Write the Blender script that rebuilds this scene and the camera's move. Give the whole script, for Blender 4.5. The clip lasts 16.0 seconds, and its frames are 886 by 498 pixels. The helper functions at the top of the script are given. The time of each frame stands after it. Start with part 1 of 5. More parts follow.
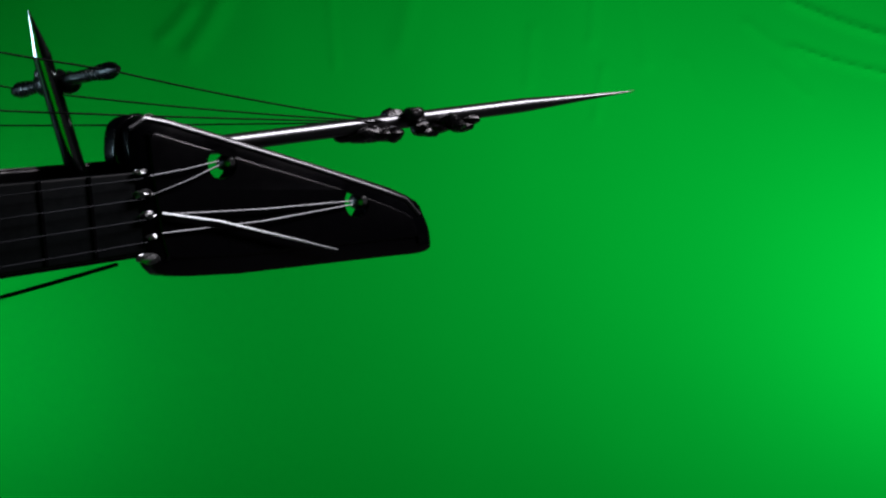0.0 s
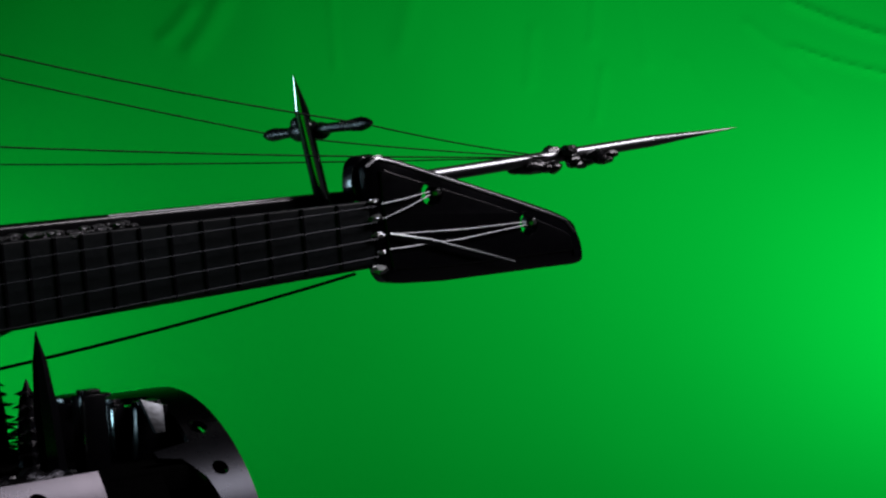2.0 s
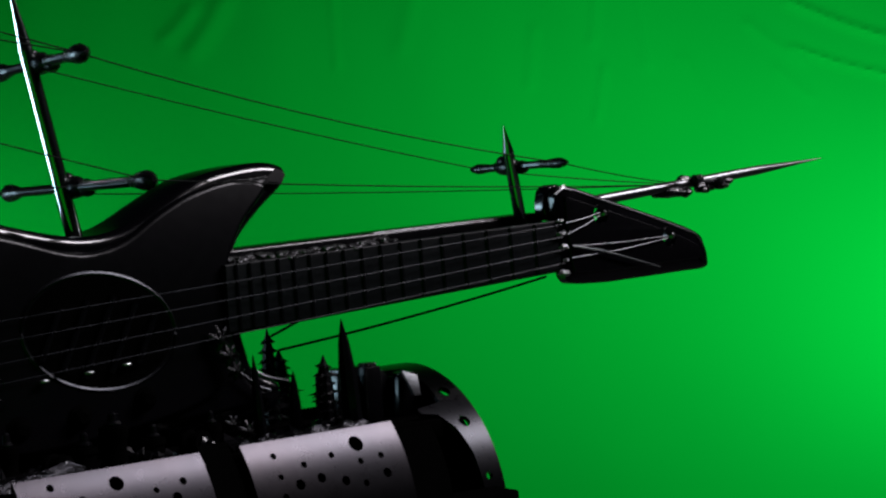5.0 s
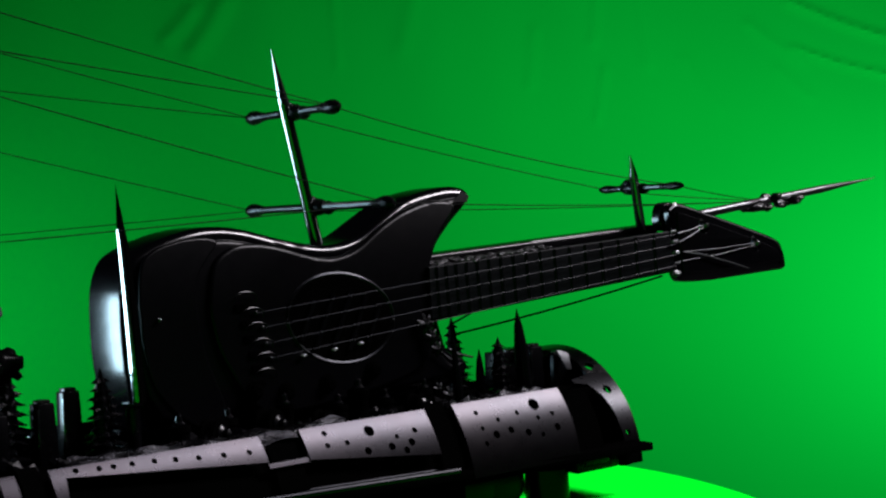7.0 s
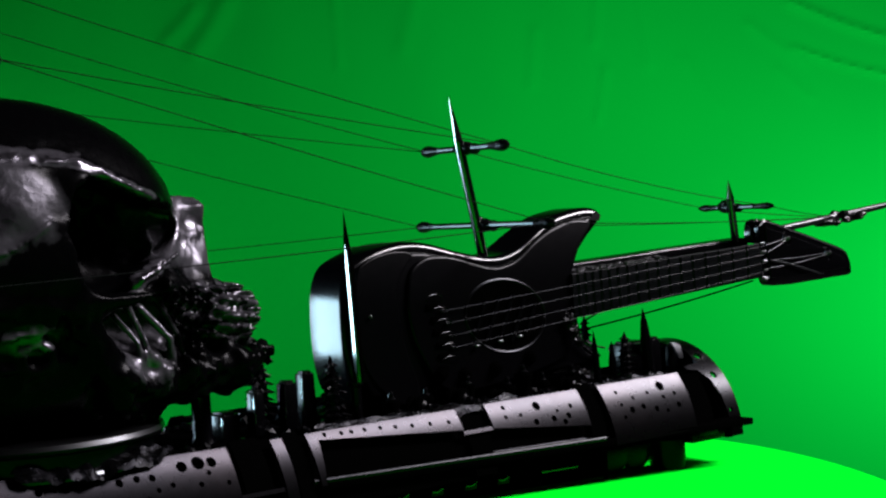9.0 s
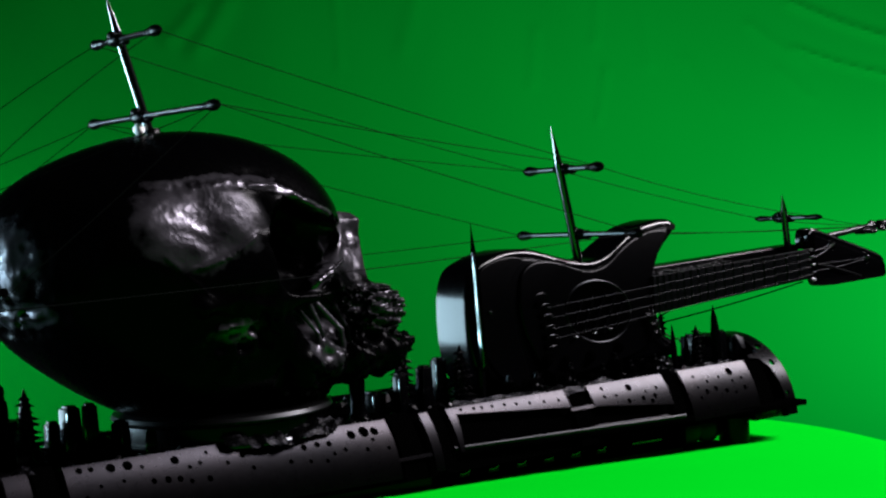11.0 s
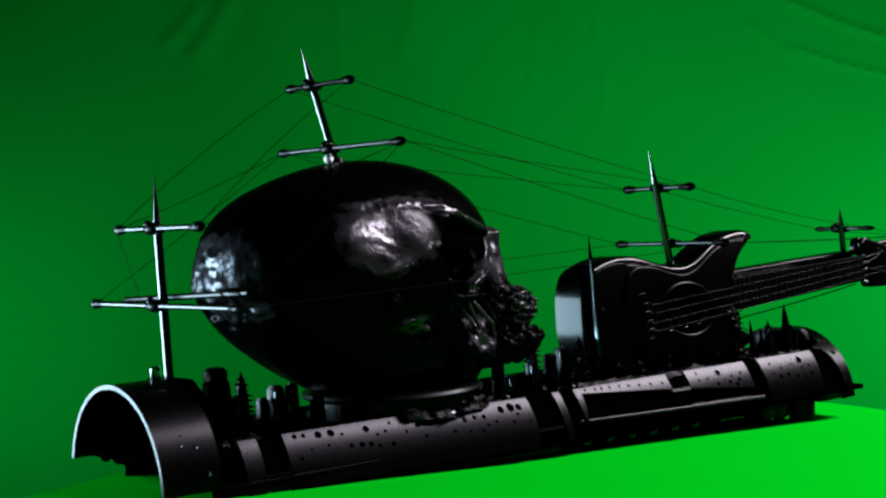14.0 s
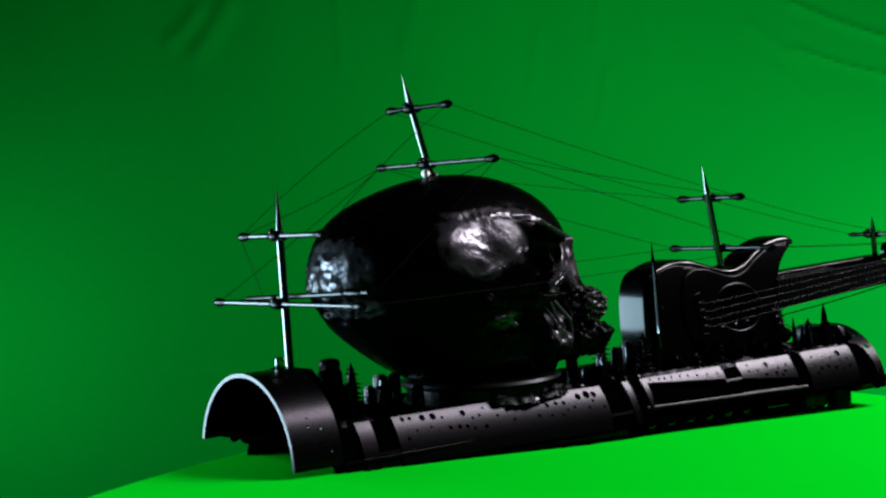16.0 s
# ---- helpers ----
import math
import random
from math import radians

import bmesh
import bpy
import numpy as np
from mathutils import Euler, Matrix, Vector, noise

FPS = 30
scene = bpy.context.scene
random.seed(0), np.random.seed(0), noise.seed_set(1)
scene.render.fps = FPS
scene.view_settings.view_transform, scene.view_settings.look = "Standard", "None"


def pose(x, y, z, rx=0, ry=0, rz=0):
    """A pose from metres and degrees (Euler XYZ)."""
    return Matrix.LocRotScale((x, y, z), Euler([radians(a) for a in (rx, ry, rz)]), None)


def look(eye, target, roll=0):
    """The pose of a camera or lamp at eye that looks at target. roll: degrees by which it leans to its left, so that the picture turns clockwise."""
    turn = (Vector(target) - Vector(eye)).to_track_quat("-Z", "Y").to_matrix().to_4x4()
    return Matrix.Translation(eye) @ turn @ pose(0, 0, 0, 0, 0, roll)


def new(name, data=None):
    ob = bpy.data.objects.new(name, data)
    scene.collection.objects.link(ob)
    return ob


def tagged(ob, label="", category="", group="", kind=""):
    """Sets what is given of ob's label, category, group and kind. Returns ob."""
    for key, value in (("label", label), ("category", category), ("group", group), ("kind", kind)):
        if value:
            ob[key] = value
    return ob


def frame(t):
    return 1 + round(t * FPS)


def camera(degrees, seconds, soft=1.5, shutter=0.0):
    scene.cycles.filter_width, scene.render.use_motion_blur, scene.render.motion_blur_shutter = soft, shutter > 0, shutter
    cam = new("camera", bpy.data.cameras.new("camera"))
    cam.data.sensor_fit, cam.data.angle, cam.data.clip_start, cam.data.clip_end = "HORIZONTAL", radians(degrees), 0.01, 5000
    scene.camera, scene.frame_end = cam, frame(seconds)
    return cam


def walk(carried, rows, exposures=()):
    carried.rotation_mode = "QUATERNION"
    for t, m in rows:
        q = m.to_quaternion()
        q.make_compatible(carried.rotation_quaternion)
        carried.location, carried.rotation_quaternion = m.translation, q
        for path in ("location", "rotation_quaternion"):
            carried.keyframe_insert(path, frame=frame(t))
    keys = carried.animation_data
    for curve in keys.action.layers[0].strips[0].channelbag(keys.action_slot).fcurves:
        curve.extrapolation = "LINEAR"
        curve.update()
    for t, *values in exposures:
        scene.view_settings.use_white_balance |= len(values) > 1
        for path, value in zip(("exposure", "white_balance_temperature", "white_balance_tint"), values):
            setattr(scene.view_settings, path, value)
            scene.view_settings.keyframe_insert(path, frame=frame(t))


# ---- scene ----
# The camera: one constant aim, drawn backwards from the model on a straight track.
cam = camera(30.76, 16.0, soft=2.3)
AIM = (88.16, 3.44, -37.85)
TRACK = [
    (0.0, 0.1505, -0.3457, 0.1021), (0.5, 0.1283, -0.3553, 0.1047), (1.0, 0.1029, -0.368, 0.1071),
    (1.5, 0.0783, -0.3804, 0.1093), (2.0, 0.0538, -0.3924, 0.1117), (2.5, 0.0285, -0.4048, 0.1144),
    (3.0, 0.0031, -0.4177, 0.1168), (3.5, -0.0165, -0.4274, 0.1185), (4.0, -0.0407, -0.4398, 0.1206),
    (6.5, -0.1716, -0.5163, 0.1294), (7.0, -0.2215, -0.5425, 0.1339), (7.5, -0.2587, -0.5613, 0.1373),
    (8.0, -0.3002, -0.5836, 0.141), (8.5, -0.3336, -0.5998, 0.1447), (9.0, -0.3664, -0.6155, 0.1479),
    (11.5, -0.5289, -0.707, 0.1619), (12.0, -0.5607, -0.7242, 0.1647), (12.5, -0.5868, -0.7367, 0.1671),
    (13.0, -0.6105, -0.7482, 0.1695), (13.5, -0.6306, -0.7584, 0.1713), (14.0, -0.6583, -0.7725, 0.1737),
    (14.5, -0.6807, -0.7827, 0.1758), (15.0, -0.7087, -0.7953, 0.1782), (15.5, -0.7442, -0.8171, 0.1814),
    (16.0, -0.7714, -0.8303, 0.1836),
]
walk(cam, [(t, pose(x, y, z, *AIM)) for t, x, y, z in TRACK],
     exposures=((0.0, -0.10), (1.5, -0.02), (4.0, 0.0), (6.5, -0.07), (8.0, -0.02), (9.2, 0.05), (11.3, -0.68), (12.5, -0.75), (14.0, -0.88), (15.0, -0.80), (16.0, -0.70)))

# ---- world and light ----
world = bpy.data.worlds.new("studio")
scene.world = world
world.use_nodes = True
world.node_tree.nodes["Background"].inputs[0].default_value = (0.6, 0.7, 0.8, 1)
world.node_tree.nodes["Background"].inputs[1].default_value = 0.0015


def softbox(name, eye, target, w, h, power, colour, along=(0, 0, 1)):
    """A rectangular softbox; its height h runs along the given direction as nearly as it can."""
    lamp = bpy.data.lights.new(name, "AREA")
    lamp.shape, lamp.size, lamp.size_y, lamp.energy, lamp.color = "RECTANGLE", w, h, power, colour
    ob = new(name, lamp)
    z = (Vector(eye) - Vector(target)).normalized()
    y = (Vector(along) - z * z.dot(Vector(along))).normalized()
    x = y.cross(z)
    ob.matrix_world = Matrix.Translation(eye) @ Matrix((x, y, z)).transposed().to_4x4()
    return ob


# the key over the table, a cool box behind on the stern side, and the wash on the green cloth
softbox("key_softbox", (1.72, -1.12, 1.86), (0.0, -0.05, 0.05), 0.53, 1.40, 392.0, (0.97, 0.90, 0.98), along=(1, 0, 0))
softbox("stern_softbox", (-0.93, 0.76, 0.045), (0.0, 0.0, 0.1), 0.82, 0.42, 78.0, (0.54, 0.83, 1.0))

VIEW = Vector((0.6117, 0.7904, -0.0320))
SIDE = Vector((0.7882, -0.6124, -0.0600))
RISE = Vector((0.0671, -0.0115, 0.9977))
FAR = 120.0


def cloth_place(u, v, d=0.0):
    """A place on the far cloth: u to the right and v up from its middle, in metres, d metres in front."""
    return VIEW * (FAR - d) + SIDE * u + RISE * v


def cloth_lamp(name, u, v, d, size, power, colour):
    lamp = bpy.data.lights.new(name, "AREA")
    lamp.shape, lamp.size, lamp.energy, lamp.color = "DISK", size, power, colour
    ob = new(name, lamp)
    ob.matrix_world = look(cloth_place(u, v, d), cloth_place(u, v, 0))
    return ob


cloth_lamp("cloth_lamp_bow", 40, -4, 23, 8, 7000, (1.0, 1.0, 0.95))
cloth_lamp("cloth_lamp_top", 14, 6, 42, 10, 12900, (1.0, 1.0, 0.95))
cloth_lamp("cloth_lamp_stern", -36, -7, 22, 6, 3400, (0.7, 1.0, 1.0))

# ---- materials ----


def material(name, colour, rough=0.4, metal=0.0, grain=400.0, bump=0.1, vary=0.25, coat=0.0, spec=0.5, spread=0.3, other=None):
    m = bpy.data.materials.new(name)
    m.use_nodes = True
    n, l = m.node_tree.nodes, m.node_tree.links
    b = n["Principled BSDF"]
    b.inputs["Metallic"].default_value = metal
    b.inputs["Specular IOR Level"].default_value = spec
    b.inputs["Coat Weight"].default_value = coat
    b.inputs["Coat Roughness"].default_value = 0.12
    where = n.new("ShaderNodeTexCoord")
    fine, broad = n.new("ShaderNodeTexNoise"), n.new("ShaderNodeTexNoise")
    fine.inputs["Scale"].default_value, fine.inputs["Detail"].default_value = grain, 6
    broad.inputs["Scale"].default_value, broad.inputs["Detail"].default_value = grain / 9, 4
    for t in (fine, broad):
        l.new(where.outputs["Object"], t.inputs["Vector"])
    mix = n.new("ShaderNodeMix")
    mix.data_type = "RGBA"
    mix.inputs["A"].default_value = (*[c * (1 - vary) for c in colour], 1)
    mix.inputs["B"].default_value = (*[min(1, c * (1 + vary)) for c in other or colour], 1)
    l.new(broad.outputs["Fac"], mix.inputs["Factor"])
    l.new(mix.outputs["Result"], b.inputs["Base Color"])
    span = n.new("ShaderNodeMapRange")
    span.inputs["To Min"].default_value, span.inputs["To Max"].default_value = max(0.03, rough * (1 - spread)), min(1, rough * (1 + spread))
    l.new(fine.outputs["Fac"], span.inputs["Value"])
    l.new(span.outputs["Result"], b.inputs["Roughness"])
    relief = n.new("ShaderNodeBump")
    relief.inputs["Strength"].default_value, relief.inputs["Distance"].default_value = bump, 0.001
    l.new(fine.outputs["Fac"], relief.inputs["Height"])
    l.new(relief.outputs["Normal"], b.inputs["Normal"])
    return m


BLACK = material("black_satin_paint", (0.0002, 0.0002, 0.0003), 0.24, 0.0, 300, 0.02, spec=0.055, spread=0.15)
SATIN = material("black_carved_lacquer", (0.0002, 0.0002, 0.0003), 0.29, 0.0, 300, 0.01, spec=0.032, spread=0.1)
GLOSS = material("black_gloss_lacquer", (0.0002, 0.0002, 0.0003), 0.15, 0.0, 300, 0.02, spec=0.088)
PLATE = material("brushed_gunmetal", (0.0039, 0.0042, 0.0050), 0.28, 1.0, 260, 0.01, 0.14, spread=0.10, other=(0.0050, 0.0043, 0.0047))
DARK = material("dark_iron", (0.0002, 0.0002, 0.0002), 0.7, 0.0, 600, 0.25, spec=0.0)
IRON = material("black_cast_iron", (0.0012, 0.0012, 0.0014), 0.26, 0.5, 900, 0.3, spec=0.08)
STEEL = material("dark_polished_steel", (0.013, 0.0145, 0.0148), 0.28, 1.0, 300, 0.0, spread=0.05)
YARD = material("worn_yard_steel", (0.0075, 0.0085, 0.0086), 0.24, 1.0, 300, 0.0, spread=0.05)
SPAR = material("worn_spar_steel", (0.026, 0.027, 0.028), 0.32, 1.0, 300, 0.0, spread=0.05)
PEARL = material("white_enamel", (0.80, 0.80, 0.78), 0.3, 0.0, 300, 0.0)
POLE = material("polished_mast_steel", (0.085, 0.100, 0.096), 0.15, 1.0, 300, 0.0, spread=0.05)
STRING = material("dull_string_steel", (0.0011, 0.0012, 0.0014), 0.40, 1.0, 900, 0.1)
FRET = material("dull_fret_steel", (0.008, 0.0085, 0.009), 0.35, 1.0, 900, 0.1)
RING = material("dull_ring_steel", (0.0030, 0.0032, 0.0036), 0.32, 1.0, 900, 0.1)
SILVER = material("worn_silver", (0.06, 0.063, 0.063), 0.3, 1.0, 700, 0.2)
CRUST = material("rough_silver_crust", (0.020, 0.020, 0.021), 0.38, 1.0, 900, 0.4)
WIRE = material("black_thread", (0.0006, 0.0009, 0.0008), 0.6, 0.0, 2000, 0.1, spec=0.008)
EBONY = material("dark_fretboard_wood", (0.0006, 0.0008, 0.0009), 0.42, 0.0, 500, 0.05, 0.4, spec=0.018)
BONE = material("black_cast_resin", (0.0002, 0.0002, 0.00025), 0.28, 0.0, 300, 0.12, spec=0.011)
LIP = material("dark_rail_steel", (0.0006, 0.00065, 0.0008), 0.3, 1.0, 700, 0.1)
COWL = material("dark_gunmetal", (0.0015, 0.0016, 0.0019), 0.28, 1.0, 260, 0.01, 0.14, spread=0.10)


def rub_and_shine(m, patches, colour, rough):
    """Turns a black casting to bare graphite in ragged patches of wear and painted highlight: (centre, radii,
    raggedness) in object space.
    """
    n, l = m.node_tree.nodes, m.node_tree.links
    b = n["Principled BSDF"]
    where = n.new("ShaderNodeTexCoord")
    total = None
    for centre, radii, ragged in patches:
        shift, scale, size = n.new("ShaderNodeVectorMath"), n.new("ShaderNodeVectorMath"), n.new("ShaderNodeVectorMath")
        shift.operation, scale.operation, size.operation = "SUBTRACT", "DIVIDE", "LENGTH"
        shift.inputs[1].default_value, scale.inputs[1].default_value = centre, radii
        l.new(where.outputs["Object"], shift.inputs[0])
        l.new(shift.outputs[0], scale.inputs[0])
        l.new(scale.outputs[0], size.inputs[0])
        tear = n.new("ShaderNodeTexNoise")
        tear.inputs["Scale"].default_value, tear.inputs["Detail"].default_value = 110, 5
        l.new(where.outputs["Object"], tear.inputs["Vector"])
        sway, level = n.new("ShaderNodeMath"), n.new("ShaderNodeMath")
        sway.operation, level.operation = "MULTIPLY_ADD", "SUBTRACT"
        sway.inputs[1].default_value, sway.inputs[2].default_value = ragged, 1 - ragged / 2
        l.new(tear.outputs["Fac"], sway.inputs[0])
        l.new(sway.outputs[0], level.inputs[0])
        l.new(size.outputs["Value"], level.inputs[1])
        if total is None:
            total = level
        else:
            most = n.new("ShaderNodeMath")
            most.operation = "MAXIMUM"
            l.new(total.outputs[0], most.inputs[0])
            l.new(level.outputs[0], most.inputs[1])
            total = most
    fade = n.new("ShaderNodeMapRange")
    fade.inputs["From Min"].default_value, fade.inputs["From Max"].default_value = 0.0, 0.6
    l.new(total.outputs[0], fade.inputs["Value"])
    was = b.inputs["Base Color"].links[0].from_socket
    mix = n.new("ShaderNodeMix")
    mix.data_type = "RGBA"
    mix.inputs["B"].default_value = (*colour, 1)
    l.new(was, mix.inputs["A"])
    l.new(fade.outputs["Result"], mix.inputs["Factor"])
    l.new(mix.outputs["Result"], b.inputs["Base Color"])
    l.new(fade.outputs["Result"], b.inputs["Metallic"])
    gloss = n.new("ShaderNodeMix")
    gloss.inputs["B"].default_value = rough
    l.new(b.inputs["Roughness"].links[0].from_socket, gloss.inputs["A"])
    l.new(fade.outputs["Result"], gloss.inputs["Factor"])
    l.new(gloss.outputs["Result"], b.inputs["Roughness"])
    # foil-like creases in the bright patches
    crease, folds, depth = n.new("ShaderNodeTexVoronoi"), n.new("ShaderNodeBump"), n.new("ShaderNodeMath")
    warp, bend = n.new("ShaderNodeTexNoise"), n.new("ShaderNodeVectorMath")
    warp.inputs["Scale"].default_value = 90
    bend.operation = "MULTIPLY_ADD"
    bend.inputs[1].default_value = (0.012, 0.012, 0.012)
    l.new(where.outputs["Object"], warp.inputs["Vector"])
    l.new(warp.outputs["Color"], bend.inputs[0])
    l.new(where.outputs["Object"], bend.inputs[2])
    crease.inputs["Scale"].default_value = 230
    l.new(bend.outputs[0], crease.inputs["Vector"])
    depth.operation = "MULTIPLY"
    l.new(crease.outputs["Distance"], depth.inputs[0])
    l.new(fade.outputs["Result"], depth.inputs[1])
    folds.inputs["Strength"].default_value, folds.inputs["Distance"].default_value = 0.20, 0.0012
    l.new(depth.outputs[0], folds.inputs["Height"])
    l.new(b.inputs["Normal"].links[0].from_socket, folds.inputs["Normal"])
    l.new(folds.outputs["Normal"], b.inputs["Normal"])
    return m


# highlights painted as metal along the thin rims over and under the orbit
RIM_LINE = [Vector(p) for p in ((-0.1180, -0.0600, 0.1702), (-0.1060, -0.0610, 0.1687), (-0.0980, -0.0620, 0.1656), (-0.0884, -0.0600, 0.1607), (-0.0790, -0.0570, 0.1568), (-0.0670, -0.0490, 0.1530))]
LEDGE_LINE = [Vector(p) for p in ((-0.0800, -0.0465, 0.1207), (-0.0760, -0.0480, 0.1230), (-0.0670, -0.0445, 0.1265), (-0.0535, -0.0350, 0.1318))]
RIM_SHINE = [(tuple(a.lerp(b, q / 3)), (0.0060, 0.0080, 0.0026), 0.3) for line in (RIM_LINE, LEDGE_LINE) for a, b in zip(line, line[1:]) for q in range(2)]
# foil-like wear and painted highlights together: temple, back, face, jaw, cheek, brow
rub_and_shine(BONE, [((-0.1460, -0.0600, 0.1550), (0.0325, 0.034, 0.0210), 0.6), ((-0.1500, -0.0640, 0.1470), (0.025, 0.030, 0.0155), 0.7), ((-0.2260, -0.0100, 0.1440), (0.022, 0.045, 0.023), 1.2), ((-0.2150, -0.0200, 0.1180), (0.014, 0.030, 0.0070), 1.2),
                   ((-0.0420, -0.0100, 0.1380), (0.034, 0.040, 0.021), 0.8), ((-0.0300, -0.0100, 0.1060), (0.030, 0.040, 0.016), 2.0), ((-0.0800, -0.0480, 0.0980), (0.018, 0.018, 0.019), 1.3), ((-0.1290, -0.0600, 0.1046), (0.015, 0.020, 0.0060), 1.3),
                   ((-0.1380, -0.0580, 0.1715), (0.034, 0.022, 0.0042), 1.6)] + RIM_SHINE, (0.041, 0.0392, 0.0445), 0.29)
SCRAP = material("dull_black_sheet", (0.0024, 0.0024, 0.0028), 0.26, 0.8, 700, 0.3, spec=0.02)
CLOTH = material("green_cloth", (0.0004, 0.40, 0.030), 0.95, 0.0, 0.25, 0.05, 0.03, spec=0.0)
TABLE = material("green_table_cloth", (0.0002, 0.300, 0.006), 0.95, 0.0, 60, 0.1, 0.05, spec=0.0)

# ---- building helpers ----


def obj_of(name, bm, mat, smooth=True):
    me = bpy.data.meshes.new(name)
    bmesh.ops.recalc_face_normals(bm, faces=bm.faces)
    bm.to_mesh(me)
    bm.free()
    if smooth:
        me.shade_smooth()
        me.set_sharp_from_angle(angle=radians(35))
    me.materials.append(mat)
    return new(name, me)


def part(name, bm, mat, parent, label="", smooth=True):
    ob = obj_of(name, bm, mat, smooth)
    ob.parent = parent
    if label:
        ob["label"] = label
    return ob


def thing(name, at, label, category, group="", kind=""):
    ob = new(name)
    ob.empty_display_size = 0.01
    ob.location = at
    return tagged(ob, label, category, group, kind)


def box(bm, lo, hi, bevel=0.0):
    c, s = (Vector(lo) + Vector(hi)) / 2, Vector(hi) - Vector(lo)
    r = bmesh.ops.create_cube(bm, size=1, matrix=Matrix.Translation(c) @ Matrix.Diagonal((*s, 1)))
    if bevel:
        edges = {e for v in r["verts"] for e in v.link_edges}
        bmesh.ops.bevel(bm, geom=list(edges), offset=bevel, segments=2, affect="EDGES", profile=0.5)


def rod(bm, a, b, ra, rb=None, seg=12):
    """A round bar from a to b, tapering from ra to rb."""
    a, b = Vector(a), Vector(b)
    rb = ra if rb is None else rb
    turn = (b - a).to_track_quat("Z", "Y").to_matrix().to_4x4()
    bmesh.ops.create_cone(bm, cap_ends=True, segments=seg, radius1=ra, radius2=max(rb, 1e-5), depth=(b - a).length,
                          matrix=Matrix.Translation((a + b) / 2) @ turn)


def lathe(bm, at, profile, seg=20, tilt=None):
    """Turned body: profile of (radius, height) from the bottom up."""
    m = Matrix.Translation(at) @ (tilt if tilt else Matrix())
    rings = []
    for r, h in profile:
        rings.append([bm.verts.new(m @ Vector((max(r, 1e-5) * math.cos(2 * math.pi * k / seg), max(r, 1e-5) * math.sin(2 * math.pi * k / seg), h))) for k in range(seg)])
    for p, q in zip(rings, rings[1:]):
        for k in range(seg):
            bm.faces.new((p[k], p[(k + 1) % seg], q[(k + 1) % seg], q[k]))
    bm.faces.new(rings[0][::-1])
    bm.faces.new(rings[-1])


def spline(points, steps=6):
    """A closed smooth curve through the points of a plan."""
    n, out = len(points), []
    for i in range(n):
        p0, p1, p2, p3 = (Vector(points[(i + k - 1) % n]) for k in range(4))
        for s in range(steps):
            t = s / steps
            out.append(0.5 * (2 * p1 + (p2 - p0) * t + (2 * p0 - 5 * p1 + 4 * p2 - p3) * t * t + (3 * p1 - p0 - 3 * p2 + p3) * t ** 3))
    return out


def inset(loop, d):
    """The closed plan drawn in by d."""
    n, out = len(loop), []
    area = sum(loop[i].x * loop[(i + 1) % n].y - loop[(i + 1) % n].x * loop[i].y for i in range(n))
    sign = 1 if area > 0 else -1
    for i in range(n):
        e = (loop[(i + 1) % n] - loop[i - 1]).normalized()
        out.append(loop[i] + Vector((-e.y, e.x)) * d * sign)
    return out


def slab(bm, loop, y0, y1, bevel=0.0, holes=(), flat=False):
    """A plan in x and z, extruded from y0 to y1, with the rim of the y1 side rounded and round holes (x, z, radius) through it."""
    rings = [(loop, y0)]
    if flat:
        way = -1 if y1 < y0 else 1
        rings += [(loop, y1 - way * bevel * 0.66), (inset(loop, bevel), y1)]
    elif bevel:
        way = -1 if y1 < y0 else 1
        for k in range(5):
            a = k / 4 * math.pi / 2
            rings.append((inset(loop, bevel * (1 - math.cos(a))), y1 - way * bevel * (1 - math.sin(a))))
    else:
        rings.append((loop, y1))
    made = [[bm.verts.new((p.x, y, p.y)) for p in ring] for ring, y in rings]
    n = len(loop)
    for p, q in zip(made, made[1:]):
        for k in range(n):
            bm.faces.new((p[k], p[(k + 1) % n], q[(k + 1) % n], q[k]))
    bores = []
    for x, z, r in holes:
        pair = [[bm.verts.new((x + r * math.cos(k * math.pi / 10), y, z + r * math.sin(k * math.pi / 10))) for k in range(20)] for y in (y0, y1)]
        bores.append(pair)
        for k in range(20):
            bm.faces.new((pair[0][k], pair[0][(k + 1) % 20], pair[1][(k + 1) % 20], pair[1][k]))
    for end, ring in ((0, made[0]), (1, made[-1])):
        edges = [bm.edges.get((ring[k], ring[(k + 1) % n])) for k in range(n)]
        for pair in bores:
            edges += [bm.edges.get((pair[end][k], pair[end][(k + 1) % 20])) for k in range(20)]
        bmesh.ops.triangle_fill(bm, use_beauty=True, edges=edges)


def blob(bm, c, rx, ry, rz, sub=2):
    bmesh.ops.create_icosphere(bm, subdivisions=sub, radius=1, matrix=Matrix.Translation(c) @ Matrix.Diagonal((rx, ry, rz, 1)))


AXIS = 0.02   # height of the hull tube's axis over the table
HULL = 0.055  # its radius


